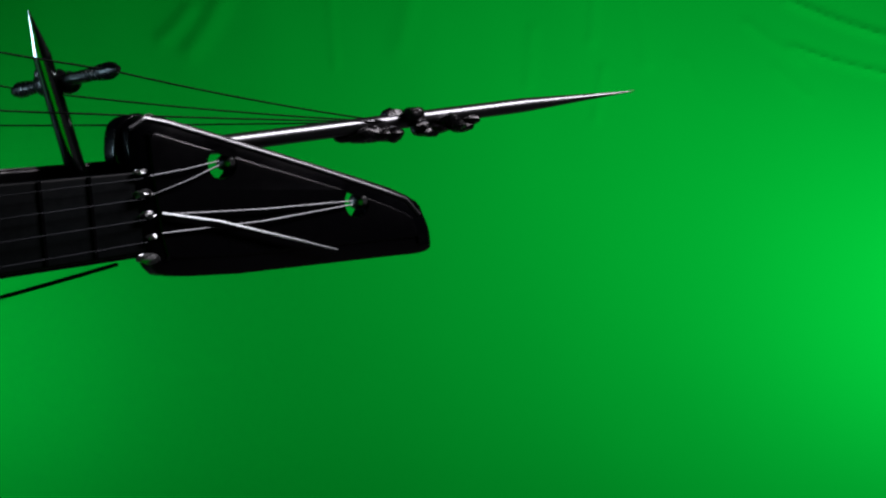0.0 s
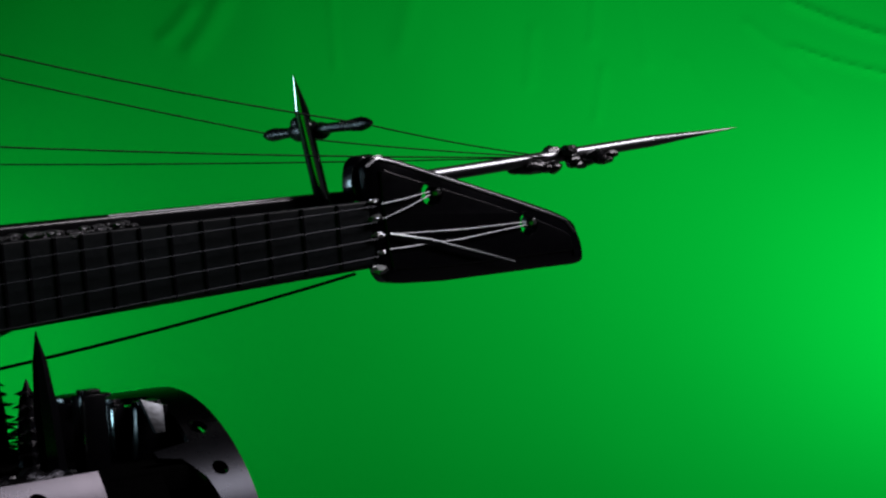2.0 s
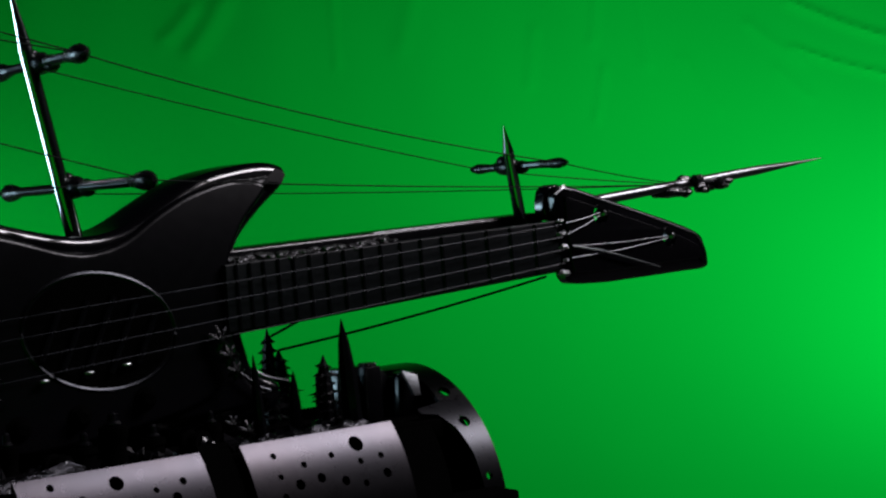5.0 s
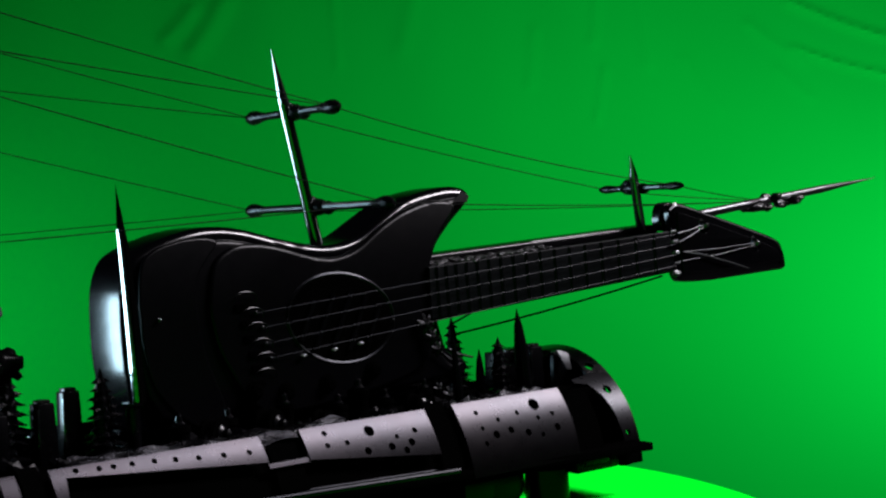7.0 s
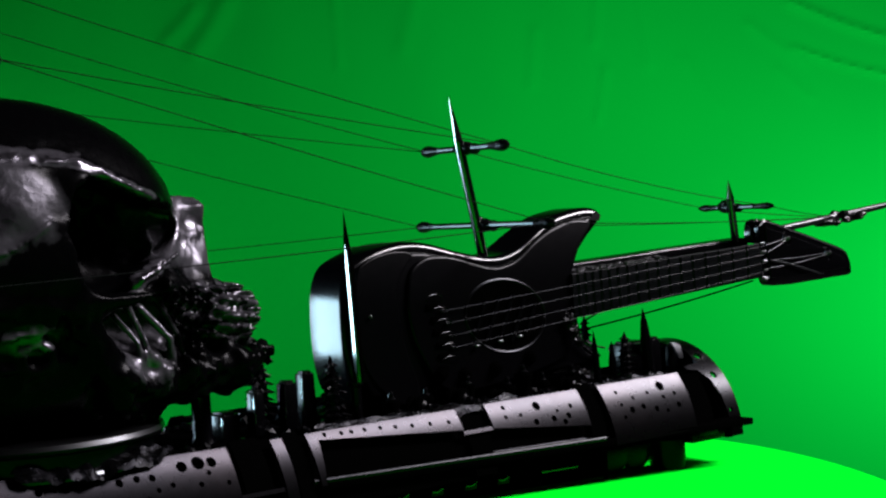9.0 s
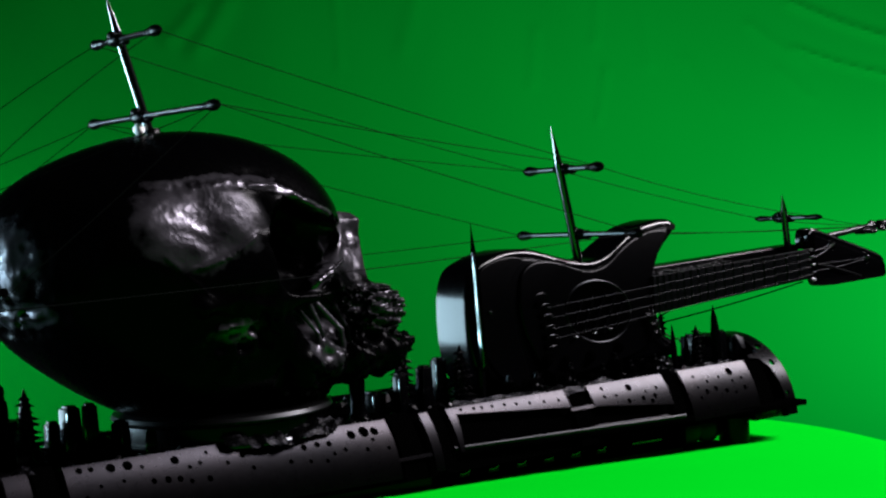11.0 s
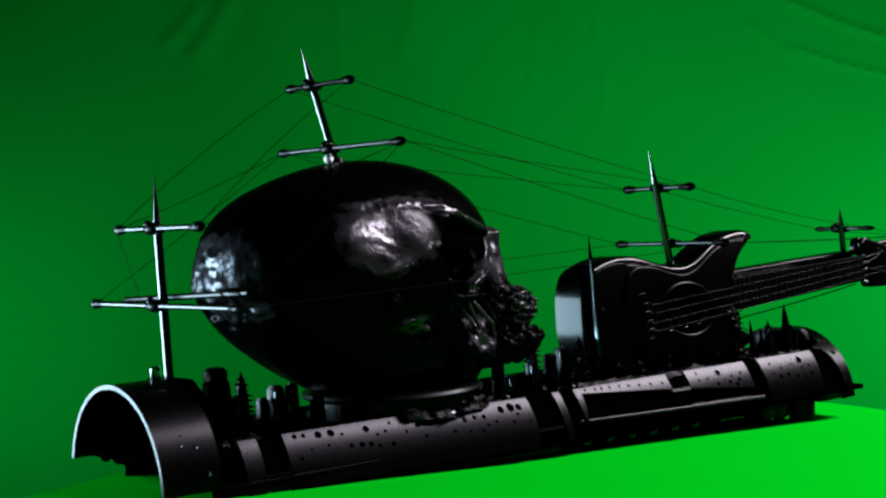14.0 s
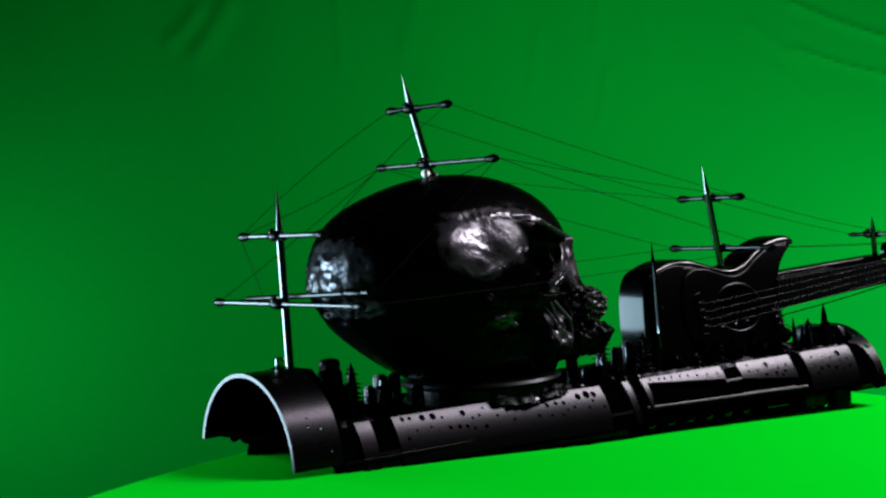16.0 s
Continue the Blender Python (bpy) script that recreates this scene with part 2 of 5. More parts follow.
def arc_plate(bm, x0, x1, a0, a1, holes=(), radius=HULL, axis=AXIS, thick=0.0016, steps=10, outline=None):
    """A bent plate on the hull tube between two stations and two angles (or of an outline in x and angle), with round holes (x, angle, radius) cut through."""
    outline = outline or [(x0, a0), (x1, a0), (x1, a1), (x0, a1)]
    outline = [(x, radians(a) * radius) for x, a in outline]
    a0, a1 = radians(a0), radians(a1)
    loops = [outline] + [[(x + 1.18 * r * math.cos(k * math.pi / 6), radians(a) * radius + 1.18 * r * math.sin(k * math.pi / 6)) for k in range(12)] for x, a, r in holes]
    edges = []
    for loop in loops:
        vs = [bm.verts.new((x, v, 0)) for x, v in loop]
        edges += [bm.edges.new((vs[k], vs[(k + 1) % len(vs)])) for k in range(len(vs))]
    bmesh.ops.triangle_fill(bm, use_beauty=True, edges=edges, normal=(0, 0, 1))
    for k in range(1, steps):
        v = (a0 + (a1 - a0) * k / steps) * radius
        bmesh.ops.bisect_plane(bm, geom=bm.verts[:] + bm.edges[:] + bm.faces[:], plane_co=(0, v, 0), plane_no=(0, 1, 0), dist=1e-6)
    bm.normal_update()
    up = [f for f in bm.faces if f.normal.z < 0]
    bmesh.ops.reverse_faces(bm, faces=up)
    base = bm.verts[:]
    r = bmesh.ops.extrude_face_region(bm, geom=bm.faces[:])
    top = {g for g in r["geom"] if isinstance(g, bmesh.types.BMVert)}
    for v in bm.verts:
        a, rad = v.co.y / radius, radius if v in top else radius - thick
        v.co = Vector((v.co.x, -rad * math.cos(a), axis + rad * math.sin(a)))


def wide(x):
    """How much wider than a plain tube the hull stands at a station."""
    return float(np.interp(x, (-0.20, -0.15, -0.047, 0.1, 0.24), (1.0, 1.04, 1.20, 1.15, 1.12)))


def true_round(ob, axis, flared=False):
    """Gives the bent faces of a plate the tube's own normals, so that the sheet shades as one smooth curve."""
    me, out = ob.data, []
    for p in me.polygons:
        for k in p.loop_indices:
            v = me.vertices[me.loops[k].vertex_index].co
            r = Vector((0, v.y / (wide(v.x) if flared else 1), v.z - axis)).normalized()
            d = p.normal.dot(r)
            out.append(r if d > 0.9 else -r if d < -0.9 else p.normal.copy())
    me.normals_split_custom_set(out)
    return ob


def plate(x0, x1, a0, a1, holes=(), **kw):
    bm = bmesh.new()
    arc_plate(bm, x0, x1, a0, a1, holes, **kw)
    return bm


def tubes(name, pts, r, mat, parent=None, label="", seg=6):
    """A thin bent tube along points, as a mesh."""
    bm = bmesh.new()
    rings = []
    for i, p in enumerate(pts):
        d = (Vector(pts[min(i + 1, len(pts) - 1)]) - Vector(pts[max(i - 1, 0)])).to_track_quat("Z", "Y")
        rings.append([bm.verts.new(Vector(p) + d @ Vector((r * math.cos(2 * math.pi * k / seg), r * math.sin(2 * math.pi * k / seg), 0))) for k in range(seg)])
    for p, q in zip(rings, rings[1:]):
        for k in range(seg):
            bm.faces.new((p[k], p[(k + 1) % seg], q[(k + 1) % seg], q[k]))
    bm.faces.new(rings[0][::-1])
    bm.faces.new(rings[-1])
    return part(name, bm, mat, parent, label)


# ---- setting: the green cloth far behind, and the round table ----


# creases of the cloth: both ends in metres across it, width and depth of the fold
CREASES = [(26.0, 18.6, 33.5, 16.0, 0.30, 0.16), (26.3, 15.2, 33.5, 13.2, 0.22, 0.14), (23.0, 17.0, 27.2, 14.2, 0.35, 0.08), (25.2, 13.6, 27.8, 11.4, 0.30, 0.06),
           (-8.1, 19.5, -7.7, 13.8, 0.30, 0.09), (12.3, 13.6, 11.7, 9.8, 0.28, 0.10), (11.7, 19.0, 11.4, 15.6, 0.35, 0.09), (7.0, 16.5, 6.7, 12.4, 0.40, 0.07),
           (-16.2, 18.6, -18.4, 15.0, 0.80, 0.22), (-18.6, 18.0, -20.6, 15.8, 0.60, 0.16), (-20.5, -9.4, -16.8, -9.2, 0.22, 0.05), (15.0, 19.0, 15.6, 14.0, 0.5, 0.08),
           (-2.0, 19.0, -3.0, 15.0, 0.7, 0.08), (18.2, 14.2, 20.8, 10.6, 0.5, 0.05)]


def far_cloth():
    bm = bmesh.new()
    us = [-95 + 5 * k for k in range(11)] + [-42 + 0.3 * k for k in range(281)] + [45 + 5 * k for k in range(11)]
    vs = [-62 + 5 * k for k in range(8)] + [-24 + 0.3 * k for k in range(157)] + [26 + 5 * k for k in range(8)]
    grid = []
    for v in vs:
        row = []
        for u in us:
            top = max(0, min(1, (v - 4) / 16))
            fold = 0.16 * math.sin(u * 0.45 + 2.2 * math.sin(v * 0.06)) * top + 0.05 * math.sin(u * 1.1 + v * 0.2) * top
            fold += 0.10 * noise.noise(Vector((u * 0.12, v * 0.12, 4)))
            for ua, va, ub, vb, width, depth in CREASES:
                du, dv = ub - ua, vb - va
                t = max(0, min(1, ((u - ua) * du + (v - va) * dv) / (du * du + dv * dv)))
                d = math.hypot(u - ua - t * du, v - va - t * dv + 0.5 * math.sin(t * 3) * 0.4)
                if d < 4 * width:
                    fold += 1.6 * depth * math.exp(-(d / width) ** 2)
            row.append(bm.verts.new(cloth_place(u, v, fold)))
        grid.append(row)
    for j in range(len(vs) - 1):
        for i in range(len(us) - 1):
            bm.faces.new((grid[j][i], grid[j][i + 1], grid[j + 1][i + 1], grid[j + 1][i]))
    ob = obj_of("backdrop", bm, CLOTH)
    return tagged(ob, "green cloth backdrop hanging in soft folds", "backdrop", kind="structure")


far_cloth()


def table_top(x, y):
    """Height of the table's cloth: it rises a little towards the stern."""
    return 0.0155 - 0.048 * x + 0.02 * y


def round_table():
    table = thing("table", (-0.182, -0.195, 0.0), "oval table top covered in bright green cloth", "table", kind="structure")
    bm = bmesh.new()
    lathe(bm, (0, 0, 0), [(0.990, -0.75), (1.0, -0.02), (0.999, -0.006), (0.994, -0.0015), (0.98, 0.0)], seg=160)
    c, s = math.cos(radians(29.8)), math.sin(radians(29.8))
    for v in bm.verts:
        u, w = v.co.x * 0.558, v.co.y * 0.264
        v.co.x, v.co.y = u * c - w * s, u * s + w * c
        v.co.z += table_top(v.co.x - 0.182, v.co.y - 0.195)
    part("table_cloth", bm, TABLE, table)
    return table


round_table()


def studio():
    """The dark studio round the table, open towards the hung cloth."""
    m = material("dark_studio_paint", (0.02, 0.02, 0.021), 0.85, 0.0, 6, 0.2, 0.3, spec=0.1)
    turn = Matrix.Rotation(math.atan2(VIEW.y, VIEW.x), 4, "Z")
    for name, lo, hi, label in (("floor", (-5.0, -4.0, -0.90), (2.4, 4.0, -0.75), "dark grey painted studio floor"), ("ceiling", (-5.0, -4.0, 3.6), (2.4, 4.0, 3.7), "dark studio ceiling"),
                                ("wall_back", (-5.15, -4.15, -0.90), (-5.0, 4.15, 3.7), "dark studio wall behind the camera"),
                                ("wall_port", (-5.0, 4.0, -0.90), (2.4, 4.15, 3.7), "dark studio side wall"), ("wall_starboard", (-5.0, -4.15, -0.90), (2.4, -4.0, 3.7), "dark studio side wall")):
        bm = bmesh.new()
        box(bm, lo, hi)
        bmesh.ops.transform(bm, matrix=turn, verts=bm.verts)
        tagged(obj_of(name, bm, m, smooth=False), label, name.split("_")[0], kind="structure")


studio()

# ---- the hull ----
# holes along the long plate beside the skull: station, angle, radius
STERN_HOLES = [(-0.203, 34.6, 0.0014), (-0.1976, 34.4, 0.0012), (-0.1886, 33.6, 0.0019), (-0.1807, 33.5, 0.0020), (-0.1743, 31.7, 0.0009),
               (-0.1844, 26.5, 0.0008), (-0.1952, 25.7, 0.0008), (-0.2025, 21.3, 0.0010), (-0.1584, 32.5, 0.0018), (-0.1523, 28.1, 0.0009),
               (-0.1467, 29.4, 0.0009), (-0.1422, 34.0, 0.0009), (-0.1707, 24.2, 0.0012), (-0.164, 23.8, 0.0014), (-0.1583, 23.2, 0.0013),
               (-0.153, 21.4, 0.0010), (-0.144, 21.2, 0.0013)]
MID_HOLES = [(-0.1247, 30.2, 0.0014), (-0.1182, 30.2, 0.0013), (-0.1116, 30.3, 0.0013), (-0.0919, 28.9, 0.0014), (-0.0844, 29.5, 0.0013),
             (-0.0779, 29.0, 0.0013), (-0.0641, 31.8, 0.0020), (-0.0566, 32.4, 0.0024), (-0.0508, 31.9, 0.0019), (-0.0534, 27.6, 0.0009),
             (-0.1331, 27.3, 0.0009), (-0.1208, 23.0, 0.0010), (-0.1009, 23.0, 0.0010), (-0.0905, 21.6, 0.0009), (-0.0815, 20.6, 0.0009),
             (-0.0766, 23.6, 0.0009), (-0.0702, 24.8, 0.0010), (-0.0581, 23.3, 0.0010), (-0.0461, 22.3, 0.0009)]
STRIP_HOLES = [(x, a, 0.0009) for x, a in ((0.0051, 35.6), (0.0134, 35.0), (0.0185, 34.8), (0.0253, 34.7), (0.0335, 34.4), (0.0413, 33.6), (0.05, 32.8), (0.0597, 32.2), (0.0698, 31.6))]
WAIST_HOLES = [(0.1027, 34.0, 0.0010), (0.102, 29.0, 0.0009), (0.1107, 28.9, 0.0009), (0.1219, 32.1, 0.0019), (0.1183, 24.3, 0.0013), (0.1293, 24.4, 0.0013),
               (0.142, 29.3, 0.0010), (0.1387, 24.8, 0.0013), (0.1354, 22.0, 0.0012), (0.1330, 28.0, 0.0008)]
BOW_HOLES = [(0.1735, 32.0, 0.0009), (0.1827, 27.7, 0.0009), (0.1933, 29.2, 0.0009), (0.2035, 31.6, 0.0022), (0.2029, 25.6, 0.0009), (0.2109, 26.4, 0.0009),
             (0.1736, 25.1, 0.0008), (0.1794, 21.7, 0.0014), (0.1873, 22.6, 0.0013), (0.1955, 20.3, 0.0013), (0.2026, 18.4, 0.0009), (0.2112, 20.4, 0.0013), (0.1734, 18.7, 0.0009)]


def mirrored(ob_make):
    """The same bent piece for both sides of the hull."""
    a = ob_make()
    b = ob_make()
    for v in b.verts:
        v.co.y = -v.co.y
    bmesh.ops.reverse_faces(b, faces=b.faces[:])
    return a, b


def flare(bm):
    """The plated sides stand wider towards the middle and the bow."""
    for x in (-0.15, -0.1, -0.047, 0.1):
        bmesh.ops.bisect_plane(bm, geom=bm.verts[:] + bm.edges[:] + bm.faces[:], plane_co=(x, 0, 0), plane_no=(1, 0, 0), dist=1e-6)
    for v in bm.verts:
        x = v.co.x
        v.co.y *= wide(x)
        v.co.x += np.interp(x, (-0.15, -0.047, 0.1, 0.22), (0.0, -0.0045, -0.0045, -0.0050))


def hull():
    h = thing("ship_hull", (0, 0, 0.007), "black and gunmetal half-tube ship hull standing on the green table", "model ship")
    m = Matrix.Translation((0, 0, -0.007))

    def add(name, bm, mat, label="", parent=None, flared=False):
        if flared:
            flare(bm)
        if parent is None:
            for v in bm.verts:
                v.co.z = max(v.co.z, table_top(v.co.x, v.co.y) + 0.0002)
            bmesh.ops.transform(bm, matrix=m, verts=bm.verts)
        return part(name, bm, mat, parent or h, label)

    for bm in mirrored(lambda: plate(-0.256, 0.238, 3, 36, radius=0.0505, steps=12)):
        add("inner_shell", bm, DARK, "black inner shell of the hull", flared=True)
    bm = bmesh.new()
    box(bm, (-0.256, -0.041, 0.043), (0.2225, 0.041, 0.0495), 0.001)
    box(bm, (0.2215, -0.036, 0.043), (0.2520, 0.034, 0.0492), 0.001)
    add("deck", bm, DARK, "black deck")
    long_plate = [(-0.21, 6), (-0.042, 6), (-0.042, 37.4), (-0.21, 37.4)]
    wedge = [(-0.004, 13.5), (-0.0015, 13.5), (0.001, 33.6), (0.076, 26.6), (0.076, 37.4), (-0.004, 37.4)]
    waist = [(0.0930, 24.8), (0.1505, 18.0), (0.1505, 37.4), (0.0930, 37.4)]
    for x0, x1, holes, outline in ((-0.237, -0.226, (), None), (-0.21, -0.042, STERN_HOLES + MID_HOLES, long_plate), (-0.021, -0.0155, (), None),
                                   (-0.004, 0.076, STRIP_HOLES, wedge), (0.0935, 0.150, WAIST_HOLES, waist), (0.164, 0.220, BOW_HOLES, None)):
        for bm in mirrored(lambda: plate(x0, x1, 6, 37.4, holes, outline=outline, steps=8)):
            true_round(add("side_plate", bm, PLATE, "gunmetal side plate with drilled holes" if holes else "", flared=True), AXIS - 0.007, flared=True)
    # narrow sills that close the gaps between the plates
    for x0, x1, a in ((-0.226, -0.21, 15.5), (-0.042, -0.021, 15.5), (0.076, 0.0935, 25.5)):
        for bm in mirrored(lambda: plate(x0, x1, a - 1.2, a + 0.6, radius=0.0545, steps=2)):
            add("sill", bm, PLATE, flared=True)
    # hoops in the dark gaps
    for x0, x1 in ((-0.249, -0.240), (-0.223, -0.213), (-0.038, -0.025), (-0.013, -0.006), (0.079, 0.091), (0.152, 0.162)):
        for bm in mirrored(lambda: plate(x0, x1, 4, 41, radius=0.0528, steps=8)):
            add("hoop", bm, DARK, "black hoop", flared=True)
    stern = plate(-0.285, -0.252, -2, 169, [(-0.2718, 26, 0.0008), (-0.2639, 24, 0.0011), (-0.2705, 31.5, 0.0006), (-0.259, 8, 0.001), (-0.266, 14, 0.0007)], radius=0.0525, axis=0.0335, steps=40, thick=0.0022)
    cowl = true_round(add("stern_cowl", stern, PLATE, "gunmetal arched stern cowl with a worn bright rim"), 0.0335 - 0.007)
    rim = bmesh.new()
    arc_plate(rim, -0.2858, -0.2850, -2, 169, radius=0.0527, axis=0.0335 - 0.007, steps=40, thick=0.0022)
    add("rim", rim, FRET, "worn bright rim", cowl)
    bm = bmesh.new()
    box(bm, (-0.2800, -0.049, 0.0445), (-0.256, 0.049, 0.0485), 0.001)
    for k in range(7):
        blob_at = Vector((-0.2775 + 0.0015 * (k % 3), -0.030 + 0.0095 * k, 0.0450))
        bmesh.ops.create_icosphere(bm, subdivisions=2, radius=0.0030 + 0.0008 * (k % 2), matrix=Matrix.Translation(blob_at))
    add("stern_floor", bm, DARK, "black ribbed floor under the stern arch")
    bm = bmesh.new()
    slab(bm, [Vector((0.0500 * math.cos(math.pi * k / 24), 0.0345 + 0.0500 * math.sin(math.pi * k / 24))) for k in range(25)], -0.004, 0.0)
    bmesh.ops.transform(bm, matrix=Matrix.Translation((-0.254, 0, 0)) @ pose(0, 0, 0, 0, 0, 90), verts=bm.verts)
    add("stern_bulkhead", bm, DARK, "black stern bulkhead")
    # bow: open arched cowl with holes, dark bulkhead behind it
    back = [(0.2605, 2), (0.2605, 112), (0.233, 112), (0.231, 84), (0.2495, 80), (0.2498, 63), (0.2488, 52), (0.238, 50), (0.2385, 47.5), (0.2446, 46), (0.2490, 38.5), (0.2512, 28), (0.2518, 16), (0.2518, 2)]
    bow = plate(0.231, 0.2605, 2, 112, [(0.2538, 57.5, 0.0021), (0.2535, 41, 0.0019), (0.2550, 17.5, 0.0011), (0.247, 97, 0.0018)], radius=0.0502, axis=0.0145, steps=30, thick=0.0018, outline=back)
    true_round(add("bow_cowl", bow, COWL, "dark gunmetal arched bow cowl with drilled holes"), 0.0145 - 0.007)
    bm = bmesh.new()
    slab(bm, [Vector((0.0225, 0.015))] + [Vector((0.046 * math.cos(math.pi * k / 24), 0.0150 + 0.046 * math.sin(math.pi * k / 24))) for k in range(8, 25)], -0.004, 0.0)
    bmesh.ops.transform(bm, matrix=Matrix.Translation((0.2530, 0, 0)) @ pose(0, 0, 0, 0, 0, 90), verts=bm.verts)
    add("bow_bulkhead", bm, DARK, "black bow bulkhead")
    # rails
    for side in (-1, 1):
        bm = bmesh.new()
        box(bm, (-0.012, -0.0615, -0.0017), (0.2560, -0.049, 0.0017), 0.0006)
        for v in bm.verts:
            v.co.z += 0.0325 - (v.co.x + 0.012) * 0.030
            v.co.y *= -side
        rail = add("rail", bm, DARK, "long black side rail")
        bm = bmesh.new()
        rod(bm, (-0.011, -0.0608, 0), (0.153, -0.0608, 0), 0.0011, seg=10)
        rod(bm, (-0.011, -0.0560, 0.0004), (0.150, -0.0560, 0.0004), 0.0006, seg=10)
        for v in bm.verts:
            v.co.z += 0.0347 - 0.007 - (v.co.x + 0.012) * 0.030
            v.co.y *= -side
        add("rail_lip", bm, LIP, "thin gunmetal lip", rail)
        bm = bmesh.new()
        box(bm, (-0.252, -0.0555, 0.0315), (-0.012, -0.0490, 0.0328), 0.0003)
        for v in bm.verts:
            v.co.y *= -side
        add("stern_rail", bm, IRON, "thin dark stern rail")
        bm = bmesh.new()
        box(bm, (-0.250, -0.0525, 0.0205), (-0.012, -0.0470, 0.0316), 0.0012)
        box(bm, (-0.246, -0.0490, 0.0080), (-0.014, -0.0450, 0.0300), 0.0008)
        for v in bm.verts:
            v.co.y *= -side
        add("skirt", bm, BLACK, "black skirt under the side plates")
        # open undercarriage frame
        bm = bmesh.new()
        box(bm, (-0.014, -0.0500, 0.0075), (0.164, -0.0440, 0.0105), 0.0006)
        box(bm, (-0.014, -0.0515, 0.0075), (-0.006, -0.0400, 0.0305), 0.0008)
        box(bm, (0.158, -0.0500, 0.0075), (0.164, -0.0400, 0.0275), 0.0008)
        box(bm, (-0.012, -0.0440, 0.0080), (0.160, -0.0400, 0.0300), 0.0008)
        for v in bm.verts:
            v.co.y *= -side
        add("undercarriage_frame", bm, DARK, "black undercarriage frame")
        for k in range(6):
            bm = bmesh.new()
            x, z = 0.0035 + 0.0190 * k, 0.0200 - 0.0003 * k
            box(bm, (x - 0.0034, side * 0.0465 - 0.0030, z - 0.0030), (x + 0.0034, side * 0.0465 + 0.0030, z - 0.0004), 0.0004)
            add("bolt_plate", bm, BLACK)
            # curled bright rods stand in for the glint on each plate
            bm = bmesh.new()
            for q in range(4):
                ends = [(x + 0.0030 - 0.0015 * w, side * 0.0497, z - 0.0013 * math.sin(0.62 * w)) for w in (q, q + 1)]
                rod(bm, *ends, 0.00035, seg=6)
            add("bolt_slot", bm, POLE, "thin bright curled rod for a glint")
        # one longer rod for the glint further forward
        bm = bmesh.new()
        rod(bm, (0.121, side * 0.0502, 0.0174), (0.1435, side * 0.0502, 0.0168), 0.0004, seg=6)
        add("bolt_slot", bm, POLE, "thin bright rod for a glint")
        bm = bmesh.new()
        rod(bm, (0.002, side * 0.0502, 0.0150), (0.160, side * 0.0502, 0.0092), 0.0007, seg=6)
        add("frame_lip", bm, LIP, "thin dark lip of the undercarriage")
        bm = bmesh.new()
        lathe(bm, (0.2145, side * 0.040, 0.0035), [(0.0085, 0), (0.0092, 0.001), (0.0092, 0.016), (0.0075, 0.018), (0.0075, 0.0235)], seg=20)
        add("bow_leg", bm, BLACK, "black round bow leg")
        for x in (0.178, 0.1935):
            bm = bmesh.new()
            lathe(bm, (0, 0, 0), [(0.0060, 0), (0.0088, 0.0008), (0.0092, 0.0030), (0.0088, 0.0062), (0.0040, 0.0070)], seg=24)
            bmesh.ops.transform(bm, matrix=Matrix.Translation((x, side * 0.034, 0.0162)) @ pose(0, 0, 0, -90 * side, 0, 0), verts=bm.verts)
            add("wheel", bm, BLACK, "black wheel under the bow")
        bm = bmesh.new()
        box(bm, (0.222, side * 0.044 - 0.007, 0.0165), (0.246, side * 0.044 + 0.007, 0.0235), 0.0012)
        box(bm, (0.226, side * 0.047 - 0.005, 0.0195), (0.240, side * 0.047 + 0.005, 0.0250), 0.0010)
        add("bow_pad", bm, IRON, "worn metal pad under the bow")
    return h


hull()

# ---- the skull ----


def lump(px, py, pz, size, seed):
    """Smooth random lumps of the given size, from 0 to 1."""
    table = np.random.default_rng(seed).random(4096)
    grid, ease = [], []
    for p in (px, py, pz):
        q = p / size + 100.0
        i = np.floor(q).astype(np.int64)
        t = q - i
        grid.append(i)
        ease.append(t * t * (3 - 2 * t))
    out = 0.0
    for dx in (0, 1):
        for dy in (0, 1):
            for dz in (0, 1):
                key = ((grid[0] + dx) * 73856093 ^ (grid[1] + dy) * 19349663 ^ (grid[2] + dz) * 83492791) & 4095
                w = (ease[0] if dx else 1 - ease[0]) * (ease[1] if dy else 1 - ease[1]) * (ease[2] if dz else 1 - ease[2])
                out = out + table[key] * w
    return out


